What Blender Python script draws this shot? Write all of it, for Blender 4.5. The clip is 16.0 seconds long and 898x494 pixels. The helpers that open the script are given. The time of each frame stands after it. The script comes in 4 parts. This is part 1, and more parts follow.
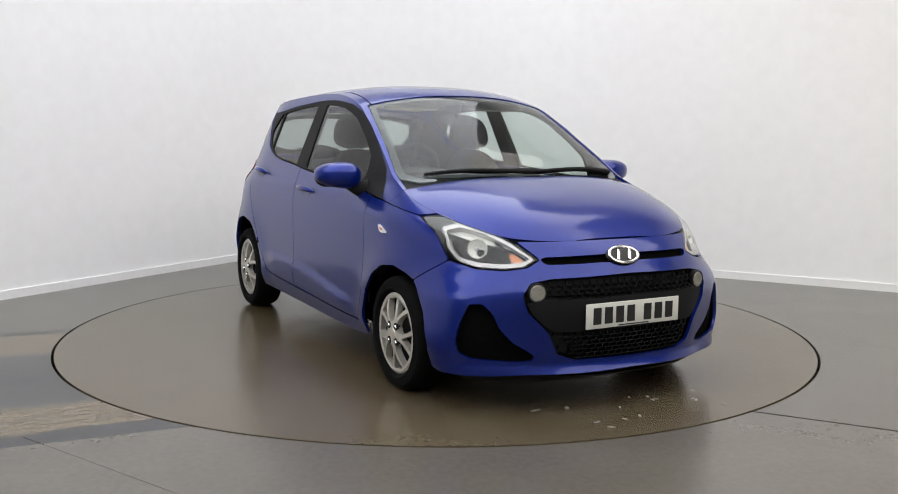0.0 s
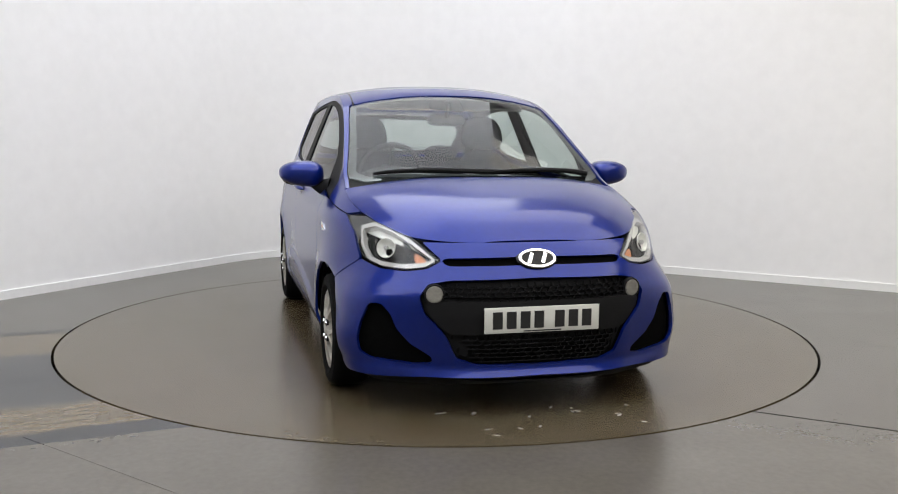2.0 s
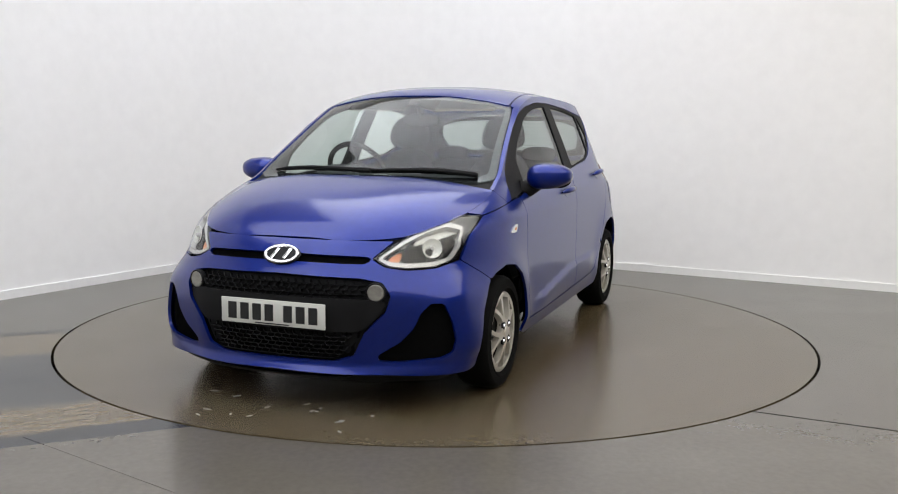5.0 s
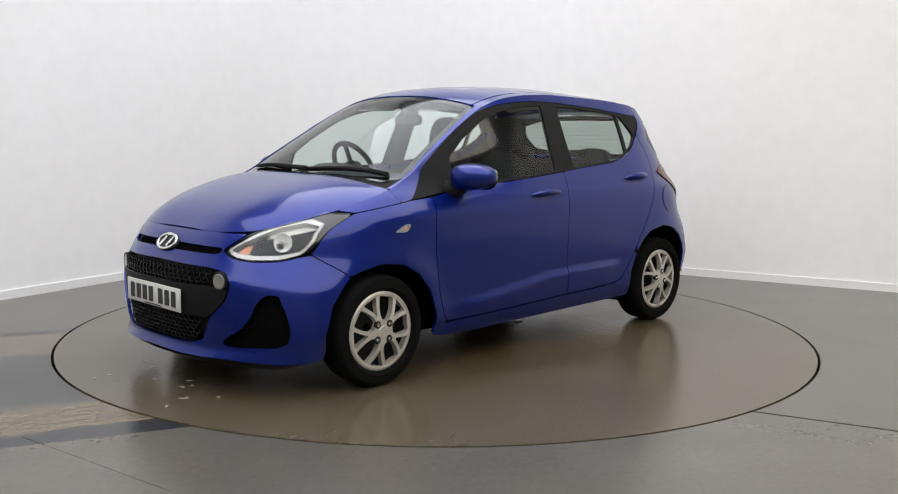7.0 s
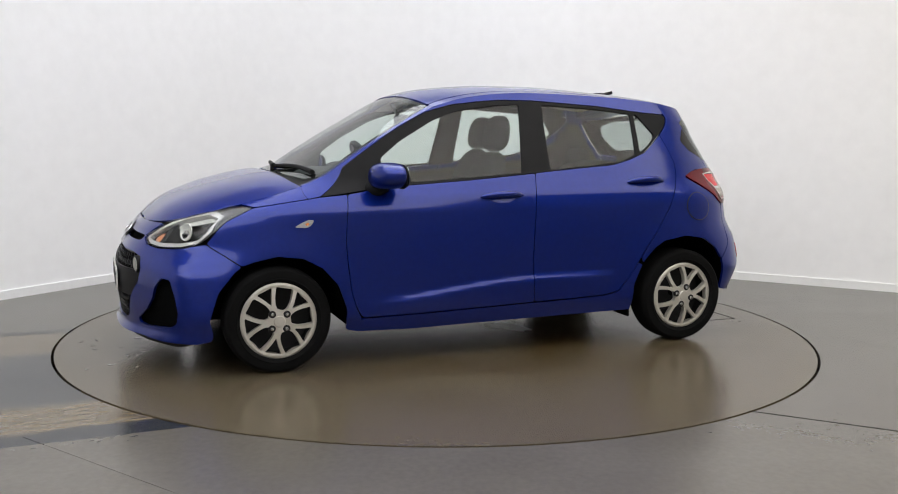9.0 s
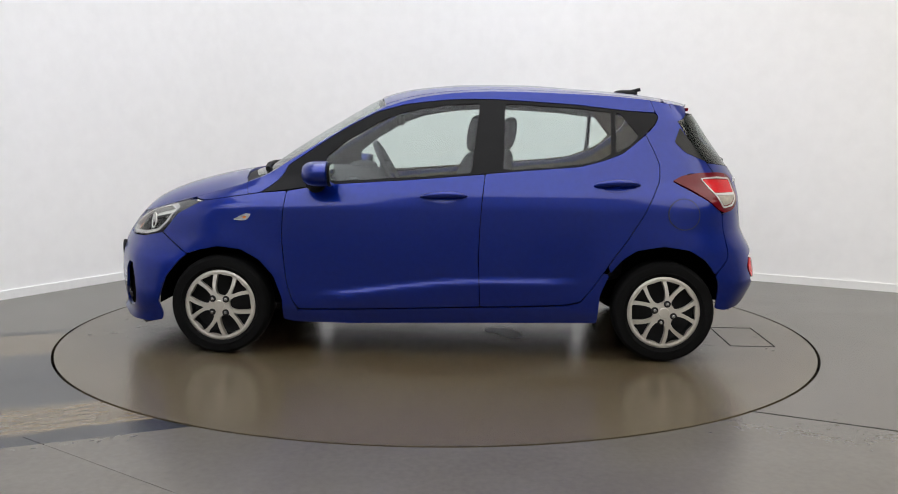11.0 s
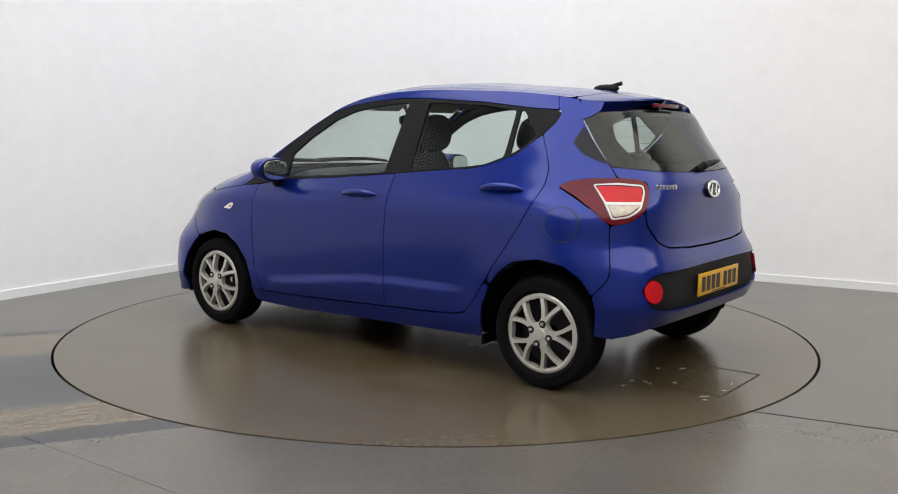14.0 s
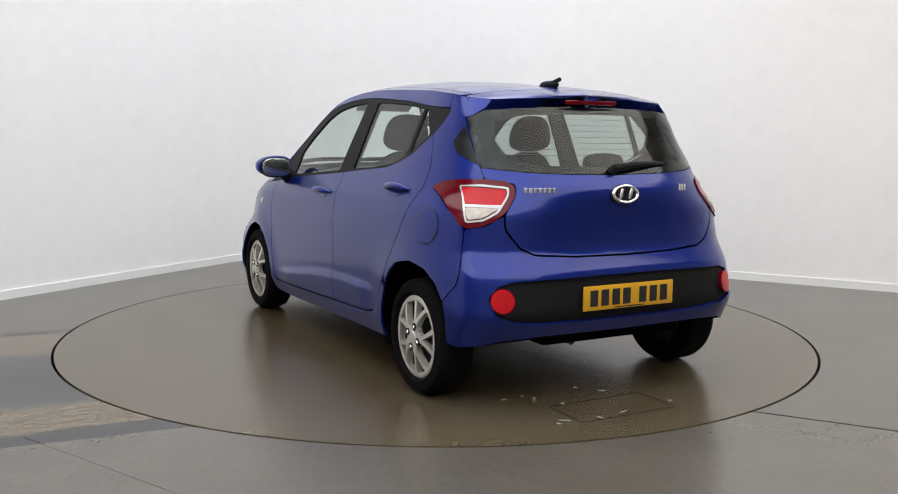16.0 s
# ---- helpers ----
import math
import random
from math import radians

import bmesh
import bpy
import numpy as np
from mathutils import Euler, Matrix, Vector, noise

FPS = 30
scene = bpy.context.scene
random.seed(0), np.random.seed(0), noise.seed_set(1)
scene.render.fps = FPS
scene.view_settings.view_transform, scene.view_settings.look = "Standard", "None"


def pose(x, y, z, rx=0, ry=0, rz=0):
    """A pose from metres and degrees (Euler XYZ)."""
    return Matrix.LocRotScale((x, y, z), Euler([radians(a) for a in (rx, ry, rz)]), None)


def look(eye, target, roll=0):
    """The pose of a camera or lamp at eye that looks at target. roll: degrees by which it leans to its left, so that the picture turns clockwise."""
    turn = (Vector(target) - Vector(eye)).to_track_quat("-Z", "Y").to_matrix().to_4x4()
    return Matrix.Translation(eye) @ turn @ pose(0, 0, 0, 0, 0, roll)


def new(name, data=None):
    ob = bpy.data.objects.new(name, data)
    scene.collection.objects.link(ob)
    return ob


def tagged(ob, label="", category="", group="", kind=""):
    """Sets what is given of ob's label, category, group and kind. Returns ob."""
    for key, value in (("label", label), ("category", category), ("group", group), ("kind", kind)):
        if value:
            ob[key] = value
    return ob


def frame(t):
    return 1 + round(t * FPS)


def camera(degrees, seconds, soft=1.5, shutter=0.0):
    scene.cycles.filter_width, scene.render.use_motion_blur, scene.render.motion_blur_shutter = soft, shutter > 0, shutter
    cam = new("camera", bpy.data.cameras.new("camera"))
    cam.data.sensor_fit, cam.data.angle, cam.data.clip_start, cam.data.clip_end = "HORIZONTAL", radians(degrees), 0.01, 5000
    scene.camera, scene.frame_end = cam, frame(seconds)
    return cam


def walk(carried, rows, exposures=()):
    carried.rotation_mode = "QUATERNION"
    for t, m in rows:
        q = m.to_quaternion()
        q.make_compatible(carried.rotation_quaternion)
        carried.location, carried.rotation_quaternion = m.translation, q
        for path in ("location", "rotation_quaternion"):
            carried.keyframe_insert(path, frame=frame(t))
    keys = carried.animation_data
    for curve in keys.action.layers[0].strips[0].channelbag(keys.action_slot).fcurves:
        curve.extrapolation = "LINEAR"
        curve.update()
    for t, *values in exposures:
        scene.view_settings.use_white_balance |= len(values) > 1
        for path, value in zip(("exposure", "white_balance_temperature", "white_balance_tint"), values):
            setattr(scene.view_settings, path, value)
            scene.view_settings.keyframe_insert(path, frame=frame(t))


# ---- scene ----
# ---- settings
EXPO = -.08
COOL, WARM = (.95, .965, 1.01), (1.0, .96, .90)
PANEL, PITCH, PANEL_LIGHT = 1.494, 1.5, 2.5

# ---- camera: it stands still
cam = camera(51.44, 16.0, 1.0, 0.3)
EYE, AIM = (0, -5.7579, 1.2287), (.0114026, -4.765652, 1.104919)
walk(cam, [(0, look(EYE, AIM, .538)), (16.0, look(EYE, AIM, .538))], [(0, EXPO), (16.0, EXPO)])

# ---- light
world = bpy.data.worlds.new("world")
world.use_nodes = True
world.node_tree.nodes["Background"].inputs[0].default_value = (.75, .82, 1, 1)
world.node_tree.nodes["Background"].inputs[1].default_value = .05
scene.world = world

AXIS = (.02104, 1.13875)     # the turntable's axis in the car's space
TABLE_R = 2.238


# ---- materials
def material(name, colour, rough=.5, metal=0., coat=0., grain=0., scale=60., bump=0., emit=0., spec=.5, coat_rough=.13):
    """A principled material with a fine grain, larger blotches and a slight relief."""
    m = bpy.data.materials.new(name)
    m.use_nodes = True
    nt = m.node_tree
    b = nt.nodes["Principled BSDF"]
    b.inputs["Base Color"].default_value = (*colour, 1)
    b.inputs["Roughness"].default_value, b.inputs["Metallic"].default_value = rough, metal
    b.inputs["Coat Weight"].default_value, b.inputs["Coat Roughness"].default_value = coat, coat_rough
    b.inputs["Specular IOR Level"].default_value = spec
    if emit:
        b.inputs["Emission Color"].default_value, b.inputs["Emission Strength"].default_value = (*colour, 1), emit
    if grain:
        co = nt.nodes.new("ShaderNodeTexCoord")
        fine, wide = nt.nodes.new("ShaderNodeTexNoise"), nt.nodes.new("ShaderNodeTexNoise")
        fine.inputs["Scale"].default_value, wide.inputs["Scale"].default_value = scale, scale / 25
        fine.inputs["Detail"].default_value = 4
        add = nt.nodes.new("ShaderNodeMath")
        add.operation = "ADD"
        ramp = nt.nodes.new("ShaderNodeMapRange")
        ramp.inputs[1].default_value, ramp.inputs[2].default_value = .6, 1.4
        ramp.inputs[3].default_value, ramp.inputs[4].default_value = 1 - grain, 1 + grain
        mul = nt.nodes.new("ShaderNodeVectorMath")
        mul.operation = "SCALE"
        mul.inputs[0].default_value = colour
        nt.links.new(co.outputs["Object"], fine.inputs["Vector"])
        nt.links.new(co.outputs["Object"], wide.inputs["Vector"])
        nt.links.new(fine.outputs[0], add.inputs[0])
        nt.links.new(wide.outputs[0], add.inputs[1])
        nt.links.new(add.outputs[0], ramp.inputs[0])
        nt.links.new(ramp.outputs[0], mul.inputs["Scale"])
        nt.links.new(mul.outputs[0], b.inputs["Base Color"])
        if bump:
            bm_ = nt.nodes.new("ShaderNodeBump")
            bm_.inputs["Strength"].default_value, bm_.inputs["Distance"].default_value = bump, .002
            nt.links.new(fine.outputs[0], bm_.inputs["Height"])
            nt.links.new(bm_.outputs[0], b.inputs["Normal"])
    return m


def pane_material(name, tint, gloss=1.5):
    """A thin pane: tinted, with the reflection of its front face."""
    m = bpy.data.materials.new(name)
    m.use_nodes = True
    nt = m.node_tree
    nt.nodes.remove(nt.nodes["Principled BSDF"])
    out = nt.nodes["Material Output"]
    clear, shine, mix, fr, pw, ma = (nt.nodes.new(k) for k in ("ShaderNodeBsdfTransparent", "ShaderNodeBsdfGlossy", "ShaderNodeMixShader", "ShaderNodeLayerWeight", "ShaderNodeMath", "ShaderNodeMath"))
    clear.inputs[0].default_value = (*tint, 1)
    shine.inputs["Roughness"].default_value = .015
    fr.inputs[0].default_value = .5
    pw.operation, ma.operation = "POWER", "MULTIPLY_ADD"
    pw.inputs[1].default_value, ma.inputs[1].default_value, ma.inputs[2].default_value = 4.4, .85, .030 * gloss
    nt.links.new(fr.outputs["Facing"], pw.inputs[0])
    nt.links.new(pw.outputs[0], ma.inputs[0])
    nt.links.new(ma.outputs[0], mix.inputs[0])
    nt.links.new(clear.outputs[0], mix.inputs[1])
    nt.links.new(shine.outputs[0], mix.inputs[2])
    nt.links.new(mix.outputs[0], out.inputs[0])
    return m


paint = material("blue metallic paint", (.0020, .0148, .176), .36, .6, .8, .10, 900, spec=.05, coat_rough=.12)
black_trim = material("black grained plastic", (.008, .008, .0085), .6, spec=.15, grain=.25, scale=300, bump=.15)
gloss_black = material("gloss black plastic", (.007, .007, .008), .25, spec=.25, grain=.1, scale=100)
dark = material("dark underbody", (.004, .004, .004), 1.0, spec=.0, grain=.3, scale=40)
rubber = material("tyre rubber", (.005, .005, .005), .9, spec=.08, grain=.25, scale=120, bump=.2)
silver = material("silver painted hubcap", (.56, .53, .47), .32, .45, .3, .06, 200)
chrome = material("chrome", (.8, .8, .8), .12, 1.0, grain=.03, scale=80)
steel = material("dark wheel steel", (.008, .008, .009), .7, .2, grain=.3, scale=60)
seat_cloth = material("dark seat cloth", (.022, .022, .025), .95, spec=.15, grain=.2, scale=90, bump=.1)
cabin = material("dark grey cabin plastic", (.030, .030, .033), .7, spec=.25, grain=.15, scale=90, bump=.08)
cabin_light = material("beige cabin lining", (.32, .30, .27), .85, grain=.1, scale=200)
plate_white = material("white plate", (.60, .60, .55), .35, grain=.04, scale=60)
plate_yellow = material("yellow plate", (.62, .33, .012), .35, grain=.04, scale=60)
ink = material("black ink", (.012, .012, .012), .5, grain=.1, scale=90)
red_lens = material("dark red lens", (.11, .001, .006), .1, spec=.3, grain=.1, scale=90)
red_bright = material("bright red lens", (.48, .006, .010), .15, spec=.3, grain=.25, scale=140)
clear_lens = material("clear lens backing", (.40, .36, .30), .2, .4, grain=.35, scale=45)
fog_lens = material("dull fog lens", (.26, .25, .22), .2, .2, grain=.3, scale=60)
lamp_bowl = material("lamp reflector", (.74, .74, .68), .26, .12, grain=.25, scale=60, bump=.5)
lamp_shell = material("dark grey lamp housing", (.045, .045, .046), .35, spec=.35, grain=.1, scale=120)
amber = material("amber indicator", (.62, .20, .05), .3, coat=.5, grain=.15, scale=140)
lamp_white = material("white lamp surround", (.52, .51, .49), .25, .3, grain=.05, scale=90)
mirror_glass_m = material("mirror glass", (.5, .55, .52), .02, 1.0)
glass = pane_material("green tinted glass", (.80, .87, .84))
rear_glass = pane_material("darker rear glass", (.50, .55, .53), 1.2)
lens_clear = pane_material("clear lamp cover", (.93, .94, .94))


# ---- building helpers
def mesh_object(name, verts, faces, mat, parent=None, label="", flat=(), shift=(0, 0, 0)):
    me = bpy.data.meshes.new(name)
    me.from_pydata([(v[0] + shift[0], v[1] + shift[1], v[2] + shift[2]) for v in verts], [], [tuple(f) for f in faces])
    me.materials.append(mat)
    flags = np.ones(len(me.polygons), bool)
    if len(flat):
        flags[np.asarray(flat, int)] = False
    me.polygons.foreach_set("use_smooth", flags)
    me.update()
    ob = new(name, me)
    if parent:
        ob.parent = parent
    if label:
        ob["label"] = label
    return ob


def part(name, bm, mat, parent, label="", sharp=30):
    """Links a bmesh, in the car's space, as one mesh under a thing or a part."""
    bmesh.ops.recalc_face_normals(bm, faces=bm.faces)
    for f in bm.faces:
        f.smooth = True
    for e in bm.edges:
        e.smooth = e.calc_face_angle(0) < radians(sharp)
    me = bpy.data.meshes.new(name)
    bmesh.ops.translate(bm, verts=bm.verts, vec=SHIFT if parent else (0, 0, 0))
    bm.to_mesh(me)
    bm.free()
    me.materials.append(mat)
    ob = new(name, me)
    if parent:
        ob.parent = parent
    if label:
        ob["label"] = label
    return ob


SHIFT = (-AXIS[0], -AXIS[1], 0)


def box(bm, size, m, bevel=0., seg=2):
    made = bmesh.ops.create_cube(bm, size=1, matrix=m @ Matrix.Diagonal((*size, 1)))["verts"]
    if bevel:
        edges = list({e for v in made for e in v.link_edges})
        bmesh.ops.bevel(bm, geom=edges, offset=bevel, segments=seg, affect="EDGES", profile=.5)
    return bm


def lathe(bm, profile, n=48, m=None, arc=2 * math.pi):
    """Turns (radius, x) pairs round the x axis."""
    m = m or Matrix()
    rings = []
    for r, x in profile:
        rings.append([bm.verts.new(m @ Vector((x, r * math.cos(a), r * math.sin(a)))) for a in (arc * k / n for k in range(n))])
    for a, b in zip(rings, rings[1:]):
        for k in range(n):
            bm.faces.new((a[k], a[(k + 1) % n], b[(k + 1) % n], b[k]))
    return rings


def tube(bm, pts, r, n=8):
    """A round rod along points; r may vary."""
    pts = [Vector(p) for p in pts]
    rs = r if isinstance(r, (list, tuple)) else [r] * len(pts)
    rings = []
    for i, p in enumerate(pts):
        d = (pts[min(i + 1, len(pts) - 1)] - pts[max(i - 1, 0)]).normalized()
        a = d.orthogonal().normalized() if not rings else (prev - d * prev.dot(d)).normalized()
        prev = a
        b = d.cross(a)
        rings.append([bm.verts.new(p + rs[i] * (a * math.cos(t) + b * math.sin(t))) for t in (2 * math.pi * k / n for k in range(n))])
    for a, b in zip(rings, rings[1:]):
        for k in range(n):
            bm.faces.new((a[k], a[(k + 1) % n], b[(k + 1) % n], b[k]))
    bm.faces.new(rings[0][::-1])
    bm.faces.new(rings[-1])
    return bm


def blob(bm, centre, size, power=2.6, n=20, rings=12, warp=None):
    """A rounded cushion: a super-ellipsoid."""
    def sp(c, e):
        return math.copysign(abs(c) ** e, c)
    e = 2 / power
    rows = []
    for i in range(rings + 1):
        a = -math.pi / 2 + math.pi * i / rings
        row = []
        for k in range(n):
            t = 2 * math.pi * k / n
            p = Vector((sp(math.cos(a), e) * sp(math.cos(t), e) * size[0], sp(math.cos(a), e) * sp(math.sin(t), e) * size[1], sp(math.sin(a), e) * size[2]))
            if warp:
                p = warp(p)
            row.append(bm.verts.new(Vector(centre) + p))
        rows.append(row)
    for a, b in zip(rows, rows[1:]):
        for k in range(n):
            bm.faces.new((a[k], a[(k + 1) % n], b[(k + 1) % n], b[k]))
    bmesh.ops.remove_doubles(bm, verts=[v for r in (rows[0], rows[-1]) for v in r], dist=1e-5)
    return bm


# ---- the studio
def wall_material(name, colour):
    m = material(name, colour, .6, grain=.035, scale=9, bump=.05)
    return m


def floor_material(name, tracks):
    """Worn grey-brown sealed concrete; tracks: the stained strip on which vehicles drive up."""
    m = bpy.data.materials.new(name)
    m.use_nodes = True
    nt = m.node_tree
    N, L = nt.nodes.new, nt.links.new
    b = nt.nodes["Principled BSDF"]
    co = N("ShaderNodeTexCoord")

    def noise_node(scale, detail=4, rough=.6, vec=None):
        n = N("ShaderNodeTexNoise")
        n.inputs["Scale"].default_value, n.inputs["Detail"].default_value, n.inputs["Roughness"].default_value = scale, detail, rough
        L(vec or co.outputs["Object"], n.inputs["Vector"])
        return n.outputs[0]

    def ramp(src, stops):
        r = N("ShaderNodeValToRGB")
        while len(r.color_ramp.elements) < len(stops):
            r.color_ramp.elements.new(.5)
        for e, (p, c) in zip(r.color_ramp.elements, stops):
            e.position, e.color = p, (*c, 1)
        L(src, r.inputs[0])
        return r.outputs[0]

    def mix(fac, a, c, mode="MIX"):
        n = N("ShaderNodeMix")
        n.data_type, n.blend_type = "RGBA", mode
        for sock, val in ((n.inputs[0], fac), (n.inputs[6], a), (n.inputs[7], c)):
            if isinstance(val, (int, float)):
                sock.default_value = val
            elif isinstance(val, tuple):
                sock.default_value = (*val, 1)
            else:
                L(val, sock)
        return n.outputs[2]

    base = ramp(noise_node(1.1, 6), [(.3, FLOOR_A), (.7, FLOOR_B)])
    if not tracks:
        base = mix(1.0, base, (.93, .83, .64), "MULTIPLY")
    base = mix(.35, base, ramp(noise_node(35, 5), [(.3, (.6, .6, .6)), (.7, (1, 1, 1))]), "MULTIPLY")
    if tracks:
        sep = N("ShaderNodeSeparateXYZ")
        rot = N("ShaderNodeMapping")
        rot.inputs["Rotation"].default_value = (0, 0, radians(-23))
        L(co.outputs["Object"], rot.inputs["Vector"])
        L(rot.outputs[0], sep.inputs[0])
        st = N("ShaderNodeMapping")
        st.inputs["Scale"].default_value = (1.2, 5, 1)
        L(rot.outputs[0], st.inputs["Vector"])
        wob = noise_node(1.2, 8, .75, st.outputs[0])
        pos = N("ShaderNodeMath")
        pos.operation = "MULTIPLY_ADD"
        L(wob, pos.inputs[0])
        pos.inputs[1].default_value = .17
        L(sep.outputs[1], pos.inputs[2])
        # across the strip: dark tyre lanes between ochre dust
        mr = N("ShaderNodeMapRange")
        mr.inputs[1].default_value, mr.inputs[2].default_value = -1.355, .87
        L(pos.outputs[0], mr.inputs[0])
        lanes = ramp(mr.outputs[0], [(.0, DARK_LANE), (.062, DARK_LANE), (.075, OCHRE), (.235, OCHRE), (.26, MID_LANE), (.46, DARK_LANE), (.70, MID_LANE), (.735, OCHRE), (.94, OCHRE), (.955, DARK_LANE)])
        lanes = mix(.8, lanes, ramp(noise_node(6, 8, .7, st.outputs[0]), [(.3, (.4, .4, .4)), (.68, (1.25, 1.25, 1.25))]), "MULTIPLY")
        inside = N("ShaderNodeMath")
        inside.operation = "COMPARE"
        L(sep.outputs[1], inside.inputs[0])
        inside.inputs[1].default_value, inside.inputs[2].default_value = -.329, 1.113
        side = N("ShaderNodeMath")
        side.operation = "LESS_THAN"
        L(sep.outputs[0], side.inputs[0])
        side.inputs[1].default_value = 0.
        both = N("ShaderNodeMath")
        both.operation = "MULTIPLY"
        L(inside.outputs[0], both.inputs[0])
        L(side.outputs[0], both.inputs[1])
        base = mix(both.outputs[0], base, lanes)
    else:
        # brown dust where cars stand, darkened to paint in the car's contact shade
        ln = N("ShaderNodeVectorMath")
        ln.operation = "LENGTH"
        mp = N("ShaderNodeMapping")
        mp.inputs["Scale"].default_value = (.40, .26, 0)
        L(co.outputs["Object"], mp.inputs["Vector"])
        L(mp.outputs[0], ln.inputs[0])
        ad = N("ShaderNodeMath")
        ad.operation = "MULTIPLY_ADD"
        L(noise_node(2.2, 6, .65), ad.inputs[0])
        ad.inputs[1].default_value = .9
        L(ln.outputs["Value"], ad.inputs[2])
        dust_shade = ramp(ad.outputs[0], [(.70, (1, 1, 1)), (1.0, (0, 0, 0))])
        dust_shade_n = N("ShaderNodeMath")
        dust_shade_n.operation = "MULTIPLY"
        L(dust_shade, dust_shade_n.inputs[0])
        dust_shade_n.inputs[1].default_value = .85
        base = mix(dust_shade_n.outputs[0], base, DUST_SHADE)
    L(base, b.inputs["Base Color"])
    rr = N("ShaderNodeMapRange")
    rr.inputs[3].default_value, rr.inputs[4].default_value = ROUGH_LO, ROUGH_HI
    L(noise_node(3.5, 6), rr.inputs[0])
    L(rr.outputs[0], b.inputs["Roughness"])
    bp = N("ShaderNodeBump")
    bp.inputs["Strength"].default_value, bp.inputs["Distance"].default_value = .012, .001
    L(noise_node(40, 3), bp.inputs["Height"])
    L(bp.outputs[0], b.inputs["Normal"])
    return m


FLOOR_A, FLOOR_B = (.090, .081, .066), (.113, .103, .086)
DARK_LANE, MID_LANE, OCHRE, DUST_SHADE = (.021, .023, .026), (.044, .045, .045), (.128, .100, .062), (.056, .035, .012)
ROUGH_LO, ROUGH_HI = .19, .29
floor_m = floor_material("sealed floor", True)
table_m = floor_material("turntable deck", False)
wall_m = wall_material("white wall paint", (.86, .855, .85))
wall_warm = wall_material("warm white wall paint", (.80, .78, .75))
skirt_m = material("white skirting", (.82, .82, .81), .6, grain=.04, scale=20)
back_m = wall_material("grey paint of the unseen walls", (.33, .33, .335))
ceil_m = wall_material("white ceiling paint", (.75, .75, .75))
groove_m = material("dark groove", (.006, .006, .006), .9, grain=.2, scale=30)

LEFT_D, RIGHT_D = Vector((.5122, .8589, 0)).normalized(), Vector((.871, -.4913, 0)).normalized()
CORNER = Vector((-1.155, 4.12, 0))
ROOM_H, COVE = 4.4, 1.6


def room_line(offset=0., n=32):
    """The plan of the two white walls, with a rounded corner between them."""
    a = math.acos(max(-1, min(1, LEFT_D.dot(RIGHT_D))))
    turn = a
    cut = COVE * math.tan(turn / 2)
    p0, p1 = CORNER - LEFT_D * cut, CORNER + RIGHT_D * cut
    nl = Vector((LEFT_D.y, -LEFT_D.x, 0))
    centre = p0 + nl * COVE
    pts = [CORNER - LEFT_D * 12]
    start = math.atan2(*(p0 - centre).yx)
    for k in range(n + 1):
        t = start - turn * k / n
        pts.append(centre + Vector((math.cos(t), math.sin(t), 0)) * (COVE - offset))
    pts.append(CORNER + RIGHT_D * 12)
    nr = Vector((RIGHT_D.y, -RIGHT_D.x, 0))
    pts[0], pts[-1] = pts[0] + nl * offset, pts[-1] + nr * offset
    return pts


def extrude_line(name, pts_in, pts_out, z0, z1, mat, bev=0.):
    n = len(pts_in)
    v = [(p.x, p.y, z) for z in (z0, z1) for row in (pts_in, pts_out) for p in row]
    f = []
    for i in range(n - 1):
        f += [(i, i + 1, 2 * n + i + 1, 2 * n + i), (n + i + 1, n + i, 3 * n + i, 3 * n + i + 1), (2 * n + i, 2 * n + i + 1, 3 * n + i + 1, 3 * n + i), (i + 1, i, n + i, n + i + 1)]
    f += [(0, 2 * n, 3 * n, n), (n - 1, 2 * n - 1, 4 * n - 1, 3 * n - 1)]
    ob = mesh_object(name, v, f, mat)
    ob.data.set_sharp_from_angle(angle=radians(30))
    return ob


